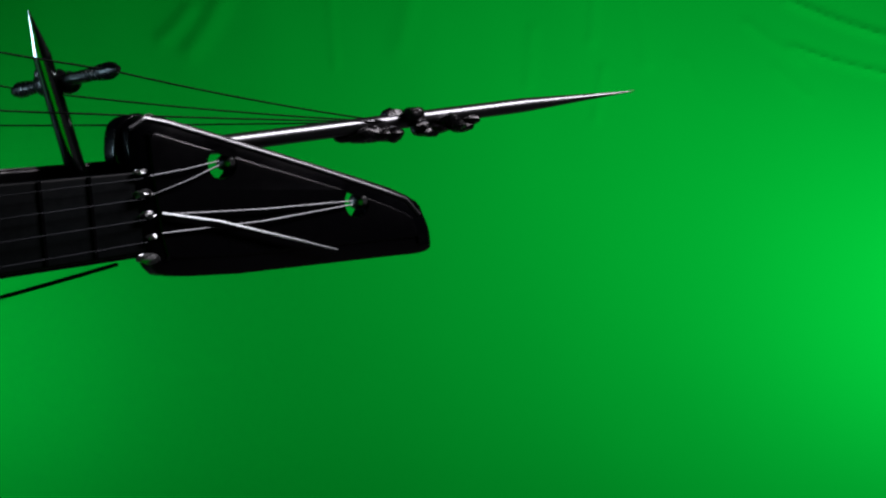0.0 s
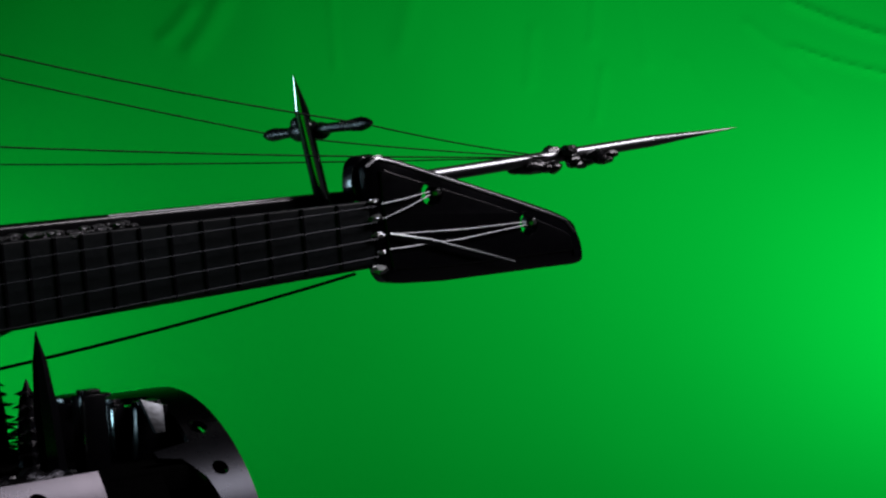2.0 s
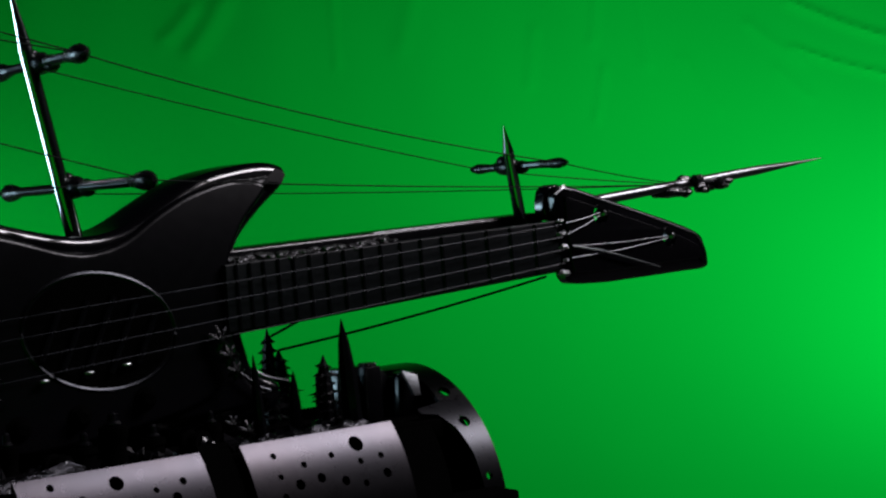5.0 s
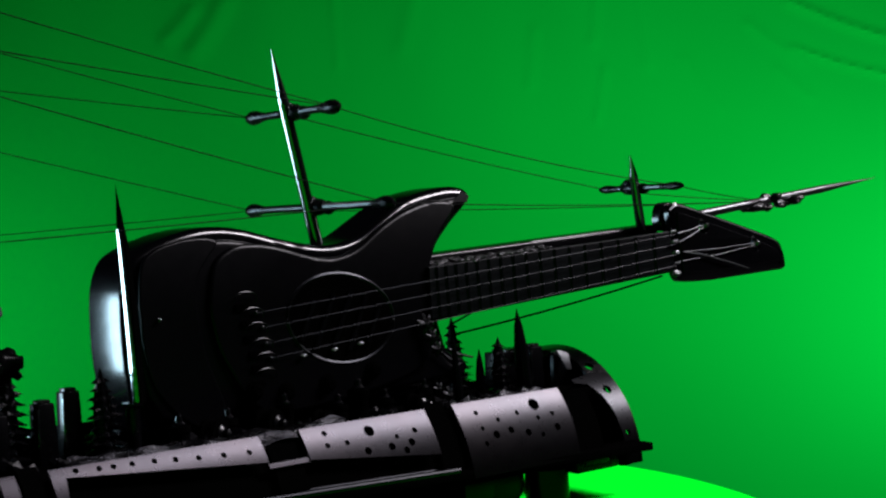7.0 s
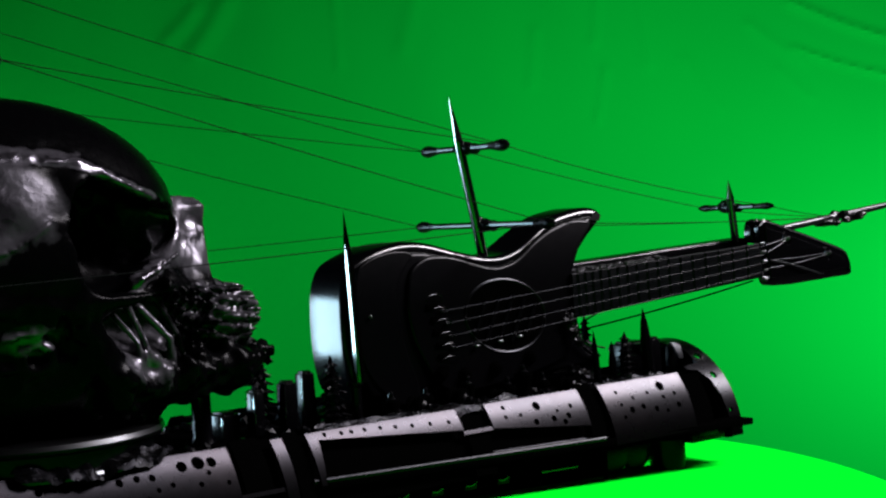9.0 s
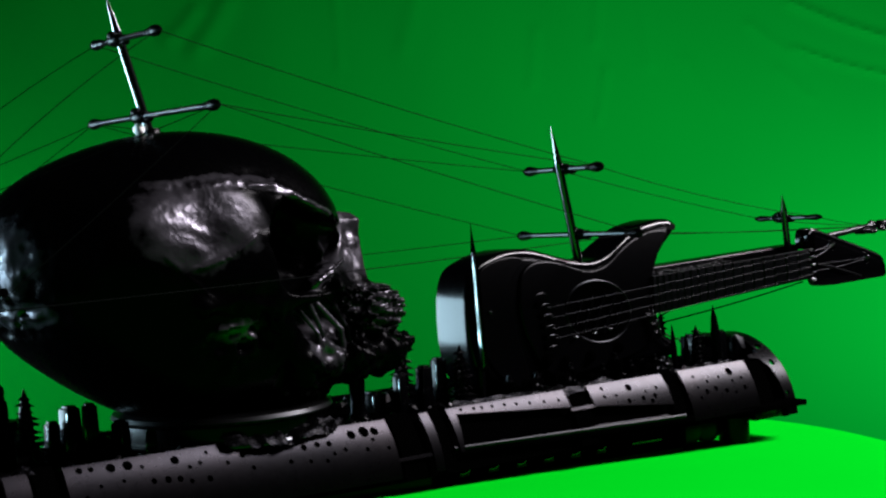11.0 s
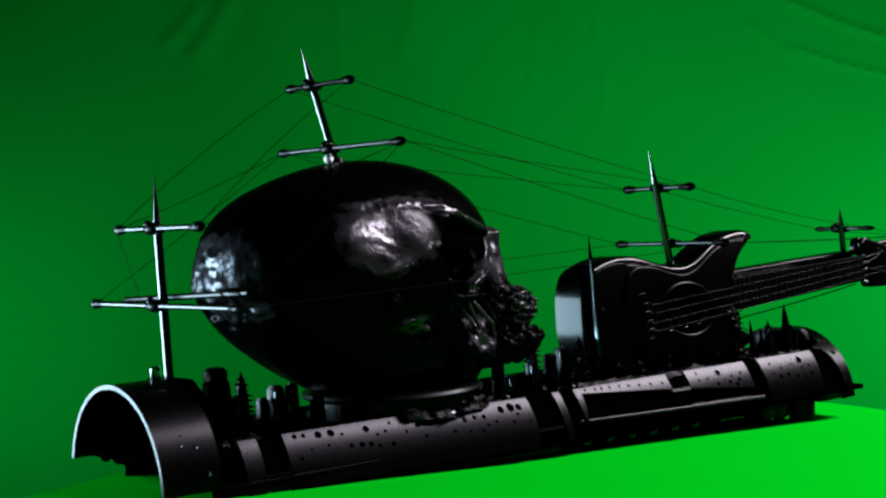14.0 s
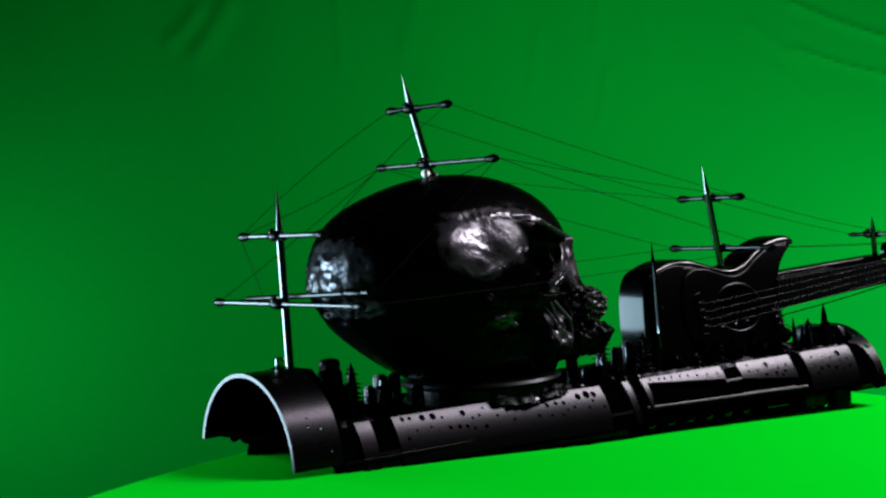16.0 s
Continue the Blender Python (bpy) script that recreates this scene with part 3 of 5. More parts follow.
def skull():
    h = 0.0012
    lo = np.array([-0.246, -0.084, 0.058])
    n = np.array([212, 140, 122])
    gx, gy, gz = np.meshgrid(*[lo[k] + h * np.arange(n[k]) for k in range(3)], indexing="ij")
    y = np.abs(gy)

    def ell(c, r):
        k = np.sqrt(((gx - c[0]) / r[0]) ** 2 + ((y - c[1]) / r[1]) ** 2 + ((gz - c[2]) / r[2]) ** 2)
        return (k - 1) * min(r)

    def cap(a, b, ra, rb=None):
        rb = ra if rb is None else rb
        a, b = np.array(a), np.array(b)
        d = b - a
        t = np.clip(((gx - a[0]) * d[0] + (y - a[1]) * d[1] + (gz - a[2]) * d[2]) / (d @ d), 0, 1)
        return np.sqrt((gx - a[0] - t * d[0]) ** 2 + (y - a[1] - t * d[1]) ** 2 + (gz - a[2] - t * d[2]) ** 2) - (ra + (rb - ra) * t)

    def block(c, half, r):
        q = [np.abs(g - c[k]) - half[k] + r for k, g in enumerate((gx, y, gz))]
        out = np.sqrt(sum(np.maximum(p, 0) ** 2 for p in q))
        return out + np.minimum(np.maximum(np.maximum(q[0], q[1]), q[2]), 0) - r

    def join(a, b, k):
        m = np.clip(0.5 + 0.5 * (b - a) / k, 0, 1)
        return b + (a - b) * m - k * m * (1 - m)

    def cut(a, b, k):
        return -join(-a, b, k)

    s = ell((-0.140, 0, 0.1295), (0.086, 0.067, 0.063))
    s = join(s, ell((-0.110, 0, 0.1445), (0.062, 0.054, 0.046)), 0.030)
    s = join(s, ell((-0.110, 0, 0.088), (0.062, 0.046, 0.026)), 0.020)
    s = s + 4.0 * np.clip(0.126 - gz, 0, 1) * np.clip(-0.145 - gx, 0, 1)
    s = s - 0.0028 * np.exp(-((gx + 0.195) / 0.028) ** 2 - ((gz - 0.166) / 0.022) ** 2)
    # throat, closed down to the plinth
    s = join(s, ell((-0.078, 0, 0.076), (0.034, 0.036, 0.0165)), 0.010)
    # temple: a hollowed field under a sharp brow line that runs on over the orbit
    s = join(s, ell((-0.159, 0.0500, 0.1420), (0.029, 0.0175, 0.024)), 0.006)
    side = np.clip((y - 0.024) / 0.008, 0, 1)
    brow = gz - np.interp(gx, (-0.176, -0.170, -0.157, -0.141, -0.123, -0.103, -0.091, -0.080, -0.060), (0.146, 0.1535, 0.1640, 0.1690, 0.1710, 0.1700, 0.1645, 0.1595, 0.1515))
    brow = brow + 0.0016 * (lump(gx, gy, gz, 0.0075, 1) - 0.5)
    within = np.clip((gx + 0.176) / 0.012, 0, 1) * np.clip((-0.058 - gx) / 0.006, 0, 1) * side
    s = s - within * np.interp(gx, (-0.176, -0.145, -0.112), (0.0001, 0.0003, 0.0009)) * np.exp(-((brow - 0.0006) / 0.0020) ** 2)
    field = np.clip(-brow / 0.0022, 0, 1) * np.clip((gz - np.interp(gx, (-0.176, -0.146, -0.112, -0.10), (0.152, 0.1335, 0.1465, 0.150))) / 0.0020, 0, 1) * within
    s = s + field * np.interp(gx, (-0.170, -0.120), (0.0001, 0.0006))
    # middle of the face, cheekbone and its arch
    s = join(s, ell((-0.074, 0, 0.116), (0.040, 0.038, 0.032)), 0.012)
    s = join(s, cap((-0.100, 0.054, 0.158), (-0.090, 0.055, 0.124), 0.007, 0.007), 0.008)
    s = join(s, ell((-0.078, 0.043, 0.117), (0.020, 0.014, 0.011)), 0.006)
    s = join(s, cap((-0.084, 0.052, 0.118), (-0.142, 0.066, 0.117), 0.006, 0.0045), 0.004)
    # orbit, cut deep and sharp
    lid = (gz - 0.1685 + 0.33 * (gx + 0.110)) * 0.95
    s = cut(s, np.maximum(block((-0.030, 0.042, 0.140), (0.028, 0.033, 0.0195), 0.006), lid), 0.0025)
    s = cut(s, np.maximum(np.maximum(ell((-0.0800, 0.047, 0.1425), (0.0315, 0.033, 0.029)) + 0.0042 * (lump(gx, gy, gz, 0.0065, 2) - 0.5), lid), (0.1185 - gz)), 0.0018)
    # nasal bone with its square step, broad flat bone beside the nose
    flat = 0.45 * (gx + 0.045) + 0.80 * (y - 0.018) + 0.40 * (gz - 0.138)
    flat = flat + 0.0024 * (lump(gx, gy, gz, 0.0105, 3) - 0.5) + 0.0012 * (lump(gx, gy, gz, 0.0045, 4) - 0.5)
    wedge = np.maximum.reduce([flat, gz - 0.1555, 0.117 - gz, -(gx + np.clip(0.0435 + 70 * (gz - 0.144) ** 2, 0, 0.070)), y - 0.036, gx + 0.0255])
    s = join(s, wedge, 0.0016)
    s = join(s, block((-0.042, 0, 0.1450), (0.0165, 0.0068, 0.0075), 0.003), 0.002)
    s = cut(s, ell((-0.018, 0, 0.1300), (0.009, 0.0045, 0.007)), 0.002)
    s = join(s, cap((-0.050, 0.020, 0.128), (-0.072, 0.036, 0.1215), 0.0055, 0.0045), 0.003)
    # muzzle, set with rows of blunt teeth
    s = join(s, ell((-0.046, 0, 0.1040), (0.044, 0.031, 0.020)), 0.004)
    turn_u = np.arctan2(y, gx + 0.050) * 0.034
    row, col = (gz - 0.104) + 0.45 * turn_u + 0.0012 * np.sin(turn_u * 310), turn_u - 0.35 * (gz - 0.104) + 0.0012 * np.sin(gz * 400 + 1)
    tooth = np.clip(2.2 * np.minimum(np.sin(row * 2 * np.pi / 0.0074), np.sin(col * 2 * np.pi / 0.0088)), 0, 1) + np.clip(2.2 * np.minimum(-np.sin(row * 2 * np.pi / 0.0074), -np.sin(col * 2 * np.pi / 0.0088)), 0, 1)
    teeth = np.clip((gx + 0.060) / 0.006, 0, 1) * np.clip((0.119 - gz) / 0.003, 0, 1) * np.clip((gz - 0.0925) / 0.003, 0, 1)
    s = s + teeth * (0.0013 - 0.0031 * tooth)
    # thin sharp rims over the orbit and under it
    rim = ((-0.1120, 0.0565, 0.1700), (-0.1000, 0.0565, 0.1687), (-0.0915, 0.0558, 0.1656), (-0.0830, 0.0540, 0.1610), (-0.0730, 0.0492, 0.1570), (-0.0625, 0.0420, 0.1532))
    ledge = ((-0.0755, 0.0402, 0.1205), (-0.0705, 0.0408, 0.1230), (-0.0610, 0.0368, 0.1265), (-0.0475, 0.0270, 0.1318))
    for a, b in list(zip(rim, rim[1:])) + list(zip(ledge, ledge[1:])):
        s = join(s, cap(a, b, 0.0012, 0.0012), 0.0014)
    # torn seams under the temple: one runs down to the cheek, one back up to the orbit
    for (xa, za), (xb, zb), high in (((-0.1590, 0.1405), (-0.1385, 0.1210), 0.0008), ((-0.1465, 0.1340), (-0.1290, 0.1385), 0.0013), ((-0.1290, 0.1385), (-0.1135, 0.1480), 0.0014)):
        f = np.clip(((gx - xa) * (xb - xa) + (gz - za) * (zb - za)) / ((xb - xa) ** 2 + (zb - za) ** 2), 0, 1)
        away = np.hypot(gx - xa - f * (xb - xa), gz - za - f * (zb - za)) + 0.0014 * (lump(gx, gy, gz, 0.004, 5) - 0.5)
        s = s - high * np.exp(-(away / 0.0008) ** 2) * (y > 0.03)
    # jaw and its strands
    s = join(s, ell((-0.060, 0, 0.086), (0.050, 0.034, 0.012)), 0.006)
    s = join(s, cap((-0.011, 0.004, 0.081), (-0.024, 0.021, 0.082), 0.0090), 0.005)
    s = join(s, cap((-0.024, 0.021, 0.082), (-0.086, 0.046, 0.084), 0.0085, 0.008), 0.005)
    s = join(s, cap((-0.086, 0.046, 0.084), (-0.104, 0.056, 0.114), 0.009, 0.006), 0.005)
    s = cut(s, ell((-0.068, 0.047, 0.1060), (0.025, 0.0165, 0.0115)), 0.003)
    for k, (bend, low) in enumerate(((0.000, 0.003), (0.003, -0.002), (-0.002, 0.003), (0.002, 0.000))):
        x = -0.064 - 0.0085 * k
        s = join(s, cap((x, 0.037 + 0.003 * k, 0.114 + low), (x + 0.010 + bend, 0.039 + 0.003 * k, 0.099), 0.0021, 0.0015), 0.0014)
        s = join(s, cap((x + 0.010 + bend, 0.039 + 0.003 * k, 0.099), (x + 0.015, 0.037 + 0.003 * k, 0.082), 0.0015, 0.0026), 0.0014)
    # smooth chin with a hollow at the corner of the mouth
    s = join(s, ell((-0.036, 0, 0.0855), (0.040, 0.029, 0.0115)), 0.004)
    s = cut(s, ell((-0.006, 0.0165, 0.0880), (0.008, 0.008, 0.0032)), 0.002)
    # chipped surface of the jaw and chin
    jaw = np.clip((0.098 - gz) / 0.005, 0, 1) * np.clip((gx + 0.105) / 0.02, 0, 1)
    s = s + jaw * (0.0048 * (lump(gx, gy, gz, 0.0080, 6) - 0.5) + 0.0020 * (lump(gx, gy, gz, 0.0035, 7) - 0.5))
    # cast relief: crumpled over the face, temple, cheek and back, smooth over the crown
    back = np.exp(-((gx + 0.222) / 0.026) ** 2 - ((gz - 0.138) / 0.030) ** 2)
    cheek = np.exp(-((gx + 0.118) / 0.026) ** 2 - ((gz - 0.103) / 0.014) ** 2) * (y > 0.03)
    face = np.clip((gx + 0.062) / 0.02, 0, 1) * np.clip((0.170 - gz) / 0.006, 0, 1)
    crest = np.exp(-((brow - 0.002) / 0.0045) ** 2) * np.clip((gx + 0.165) / 0.02, 0, 1) * np.clip((-0.100 - gx) / 0.012, 0, 1) * side
    nape = np.exp(-((gx + 0.212) / 0.016) ** 2 - ((gz - 0.117) / 0.008) ** 2)
    fold = np.abs(lump(gx, gy, gz, 0.0110, 8) - 0.5) + 0.6 * np.abs(lump(gx, gy, gz, 0.0055, 9) - 0.5)
    dent = lump(gx + 0.4 * gz, gy, gz - 0.25 * gx, 0.0150, 10) + 0.35 * lump(gx + 0.5 * gz, gy, gz, 0.0060, 11)
    s = s + fold * (0.0042 * back + 0.0075 * nape + 0.0100 * cheek + 0.0016 * face + 0.0028 * crest) + 0.0021 * field * (dent - 0.66)
    # the skin of the solid as quads
    neg = s < 0
    cell = np.zeros(tuple(n - 1), int)
    for dx in (0, 1):
        for dy in (0, 1):
            for dz in (0, 1):
                cell += neg[dx:n[0] - 1 + dx, dy:n[1] - 1 + dy, dz:n[2] - 1 + dz]
    live = (cell > 0) & (cell < 8)
    index = -np.ones(tuple(n - 1), int)
    ids = np.argwhere(live)
    index[live] = np.arange(len(ids))
    total, count = np.zeros((len(ids), 3)), np.zeros(len(ids))
    corners = [np.array(c) for c in ((0, 0, 0), (1, 0, 0), (0, 1, 0), (1, 1, 0), (0, 0, 1), (1, 0, 1), (0, 1, 1), (1, 1, 1))]
    for i, a in enumerate(corners):
        for b in corners[i + 1:]:
            if abs(a - b).sum() != 1:
                continue
            va, vb = s[tuple((ids + a).T)], s[tuple((ids + b).T)]
            cross = (va < 0) != (vb < 0)
            t = np.where(cross, va / np.where(cross, va - vb, 1), 0)
            total += np.where(cross[:, None], a + t[:, None] * (b - a), 0)
            count += cross
    verts = lo + h * (ids + total / count[:, None])
    # the lower face is drawn back
    draw = np.clip((verts[:, 0] + 0.080) / 0.045, 0, 1) * np.interp(verts[:, 2], (0.070, 0.118, 0.140, 0.160), (0.0060, 0.0055, 0.0030, 0.0010))
    verts[:, 0] -= draw
    # the head is turned a little to starboard
    turn, at = radians(-6), np.array([-0.137, 0.0])
    local = verts[:, :2] - at
    verts[:, 0] = at[0] + local[:, 0] * math.cos(turn) - local[:, 1] * math.sin(turn)
    verts[:, 1] = at[1] - 0.001 + local[:, 0] * math.sin(turn) + local[:, 1] * math.cos(turn)
    faces = []
    for ax in range(3):
        b, c = (ax + 1) % 3, (ax + 2) % 3
        sl0 = [slice(1, n[k] - 1) for k in range(3)]
        sl1 = list(sl0)
        sl0[ax], sl1[ax] = slice(0, n[ax] - 1), slice(1, n[ax])
        at = np.argwhere(neg[tuple(sl0)] != neg[tuple(sl1)])
        off = np.array([1, 1, 1])
        off[ax] = 0
        at = at + off
        flip = neg[tuple(at.T)]
        q = []
        for db, dc in ((0, 0), (1, 0), (1, 1), (0, 1)):
            p = at.copy()
            p[:, b] -= db
            p[:, c] -= dc
            q.append(index[tuple(p.T)])
        q = np.stack(q, 1)
        q[flip] = q[flip][:, ::-1]
        faces.append(q)
    me = bpy.data.meshes.new("skull_sculpture")
    quads = np.concatenate(faces)[:, ::-1]
    me.from_pydata(verts.tolist(), [], quads.tolist())
    me.shade_smooth()
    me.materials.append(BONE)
    ob = new("skull_sculpture", me)
    return tagged(ob, "glossy black life-size skull sculpture standing on a turned disc", "sculpture")


skull()

# turned disc under the skull
disc = thing("skull_plinth", (-0.107, -0.003, 0.0495), "round black plinth with polished rim under the skull", "plinth")
bm = bmesh.new()
lathe(bm, (0, 0, 0), [(0.047, 0), (0.049, 0.001), (0.049, 0.0105), (0.046, 0.012)], seg=64)
part("base", bm, BLACK, disc)
bm = bmesh.new()
lathe(bm, (0, 0, 0.011), [(0.047, 0), (0.0520, 0.0006), (0.0536, 0.0022), (0.0528, 0.0040), (0.046, 0.0052)], seg=64)
part("rim", bm, SPAR, disc, "polished steel rim")
bm = bmesh.new()
lathe(bm, (0, 0, 0.0004), [(0.0485, 0), (0.0510, 0.0005), (0.0514, 0.0014), (0.0508, 0.0024), (0.0485, 0.0028)], seg=64)
part("foot_ring", bm, SPAR, disc, "polished steel ring round the foot")

# ---- the guitar ----
BODY = [(0.0480, 0.052), (0.0392, 0.060), (0.0356, 0.070), (0.0342, 0.086), (0.0350, 0.105), (0.0395, 0.1165), (0.0495, 0.122), (0.063, 0.1258), (0.0756, 0.127), (0.0886, 0.1255),
        (0.108, 0.120), (0.1255, 0.1168), (0.140, 0.1188), (0.155, 0.1265), (0.1685, 0.1331), (0.182, 0.1362), (0.1945, 0.1373), (0.2020, 0.1352),
        (0.2006, 0.1297), (0.1896, 0.1213), (0.180, 0.1118), (0.175, 0.100), (0.178, 0.085), (0.1802, 0.076), (0.183, 0.069), (0.192, 0.0635),
        (0.186, 0.055), (0.150, 0.052), (0.110, 0.056), (0.080, 0.052)]
HEAD = [(0.3105, 0.116), (0.3110, 0.1215), (0.3150, 0.1238), (0.3210, 0.1225), (0.357, 0.1116), (0.3852, 0.1025), (0.3905, 0.0975), (0.3922, 0.0922), (0.3902, 0.0889),
        (0.376, 0.0884), (0.336, 0.0876), (0.3190, 0.0871), (0.3145, 0.0886), (0.3127, 0.0930), (0.3115, 0.103)]
HORN_A = [(0.1800, -0.0165, 0.0700), (0.1831, -0.0170, 0.0679), (0.1875, -0.0165, 0.0664), (0.1934, -0.0150, 0.0650)]
HORN_B = [(0.1727, -0.0180, 0.0709), (0.1777, -0.0182, 0.0668), (0.1806, -0.0182, 0.0646), (0.1844, -0.0180, 0.0632)]
STRING_ENDS = [((0.0880, 0.0935), (0.3125, 0.1093)), ((0.0905, 0.0877), (0.3125, 0.1047)), ((0.0918, 0.0815), (0.3125, 0.1000)), ((0.0932, 0.0758), (0.3125, 0.0950))]


SLOPE = 3.6


def carve(bm):
    """The upper half of the guitar's top slopes gently back."""
    for z in (0.095, 0.103, 0.111, 0.119, 0.127):
        bmesh.ops.bisect_plane(bm, geom=bm.verts[:] + bm.edges[:] + bm.faces[:], plane_co=(0, 0, z), plane_no=(0, 0, 1), dist=1e-6)
    for v in bm.verts:
        if v.co.y < 0:
            v.co.y += SLOPE * max(0.0, v.co.z - 0.095) ** 2
    return bm


def carved_part(name, bm, mat, parent, label):
    """A part with the carved slope, whose face keeps the slope's own normals up to its rounded rim."""
    ob = part(name, carve(bm), mat, parent, label)
    me = ob.data
    was = [Vector(c.vector) for c in me.corner_normals]
    for p in me.polygons:
        for k in p.loop_indices:
            z = me.vertices[me.loops[k].vertex_index].co.z
            slope = Vector((0, -1, 2 * SLOPE * max(0.0, z - 0.095))).normalized()
            if p.normal.dot(slope) > 0.9965:
                was[k] = slope
    me.normals_split_custom_set(was)
    return ob


def guitar():
    g = thing("guitar", (0.0068, 0.0016, 0.0010), "black miniature electric guitar with four silver strings", "guitar")
    outline = spline(BODY)
    bm = bmesh.new()
    slab(bm, outline, 0.0135, -0.0135, 0.0030)
    body = carved_part("body", bm, GLOSS, g, "black lacquered body with carved edge")
    bm = bmesh.new()
    slab(bm, inset(outline, 0.0050), -0.0125, -0.0160, 0.0018)
    carved_part("top_plate", bm, SATIN, body, "raised satin black top")
    # raised second contour over the bouts
    bout = spline([(0.060, 0.0535), (0.044, 0.070), (0.0400, 0.095), (0.0420, 0.1130), (0.0478, 0.1195), (0.0608, 0.1228), (0.0715, 0.1228), (0.0750, 0.1205), (0.0705, 0.1160), (0.0650, 0.1085), (0.0635, 0.098), (0.066, 0.080), (0.074, 0.0535)])
    bm = bmesh.new()
    slab(bm, bout, -0.0152, -0.0168, 0.0007)
    carved_part("bout_panel", bm, SATIN, body, "low carved panel on the lower bout")
    inner = spline([(0.090, 0.055), (0.074, 0.074), (0.0685, 0.092), (0.0690, 0.1045), (0.0725, 0.1140), (0.0810, 0.1190), (0.0900, 0.1196), (0.1000, 0.1180), (0.1180, 0.1125), (0.1280, 0.1120), (0.1380, 0.1150),
                    (0.1500, 0.1222), (0.1640, 0.1285), (0.1800, 0.1318), (0.1905, 0.1290), (0.179, 0.1165), (0.171, 0.100), (0.172, 0.080), (0.165, 0.064), (0.13, 0.056)])
    bm = bmesh.new()
    slab(bm, inner, -0.0150, -0.0178, 0.0016)
    carved_part("scratch_plate", bm, SATIN, body, "carved black inner contour")
    # head with two bored holes
    bm = bmesh.new()
    slab(bm, spline(HEAD, 4), -0.0152, -0.0205, 0.0015, [(0.3325, 0.1120, 0.0037), (0.3690, 0.1015, 0.0035)], flat=True)
    head = part("headstock", bm, GLOSS, g, "black lacquered pointed headstock")
    bm = bmesh.new()
    slab(bm, inset(spline(HEAD, 4), 0.0042), -0.0195, -0.0211, 0.0006, [(0.3325, 0.1120, 0.0038), (0.3690, 0.1015, 0.0036)])
    part("head_veneer", bm, BLACK, head)
    edge = [Vector(p) for p in HEAD[1:7]]
    edge = [a.lerp(b, q / 4) for a, b in zip(edge, edge[1:]) for q in range(4)]
    tubes("edge_binding", [(p.x - 0.0007, -0.0204, p.y - 0.0010) for p in edge], 0.00055, SPAR, head, "pale thin line along the headstock edge")
    # ear at the nut end
    bm = bmesh.new()
    slab(bm, spline([(0.3095, 0.1120), (0.3092, 0.1205), (0.3125, 0.1240), (0.3185, 0.1230), (0.3180, 0.1120)], 4), -0.0105, -0.0160, 0.0012)
    part("ear", bm, GLOSS, head, "rounded black ear behind the nut")
    for x, z in ((0.3345, 0.1123), (0.3708, 0.1018)):
        bm = bmesh.new()
        lathe(bm, (0, 0, 0), [(0.0012, 0), (0.0018, 0.001), (0.0020, 0.003), (0.0014, 0.0046), (0.0007, 0.0054)], seg=14)
        bmesh.ops.transform(bm, matrix=Matrix.Translation((x + 0.0004, -0.0160, z)) @ pose(0, 0, 0, 0, 15, 0) @ pose(0, 0, 0, 90, 0, 0), verts=bm.verts)
        part("tuning_peg", bm, SILVER, head, "silver tuning peg")
    # neck: fretboard in front, raised back rail behind it
    bm = bmesh.new()
    slab(bm, [Vector(p) for p in ((0.165, 0.0815), (0.3135, 0.0915), (0.3135, 0.1090), (0.165, 0.1030))], 0.004, -0.0165, 0.0012)
    neck = part("neck", bm, BLACK, g)
    bm = bmesh.new()
    slab(bm, [Vector(p) for p in ((0.178, 0.1010), (0.3140, 0.1060), (0.3140, 0.1142), (0.178, 0.1092))], 0.006, -0.0085, 0.0015)
    part("back_rail", bm, BLACK, neck, "glossy black neck rail")
    tubes("rail_edge", [(0.236, -0.0081, 0.1110), (0.262, -0.0081, 0.1119), (0.288, -0.0081, 0.1129), (0.3125, -0.0081, 0.1138)], 0.00030, FRET, neck, "thin bright line along the neck rail edge")
    bm = bmesh.new()
    slab(bm, [Vector(p) for p in ((0.170, 0.0830), (0.3130, 0.0925), (0.3130, 0.1110), (0.170, 0.1048))], -0.0160, -0.0196, 0.0006)
    board = part("fretboard", bm, EBONY, neck, "dark fretboard")
    for k in range(1, 20):
        x = 0.3125 - 0.222 * (1 - 2 ** (-k / 12))
        if x < 0.171:
            break
        s = (x - 0.163) / 0.15
        bm = bmesh.new()
        rod(bm, (x + 0.0006, -0.0196, 0.0828 + 0.010 * s), (x, -0.0196, 0.1042 + 0.0065 * s), 0.00065, seg=6)
        part("fret", bm, BLACK, board)
    # rough crust along the upper edge where the neck leaves the horn
    bm = bmesh.new()
    for k in range(90):
        x = 0.174 + 0.066 * (k / 90) ** 1.2
        c = Vector((x + random.uniform(-0.001, 0.001), random.uniform(-0.019, -0.010), 0.1052 + (x - 0.176) * 0.042 + random.uniform(-0.0006, 0.0012)))
        bmesh.ops.create_icosphere(bm, subdivisions=1, radius=random.uniform(0.0007, 0.0017), matrix=Matrix.Translation(c) @ Matrix.Diagonal((1.6, 1, 0.7, 1)))
    tagged(part("crust", bm, CRUST, neck, "rough silver crust on the neck edge", smooth=False), kind="stuff")
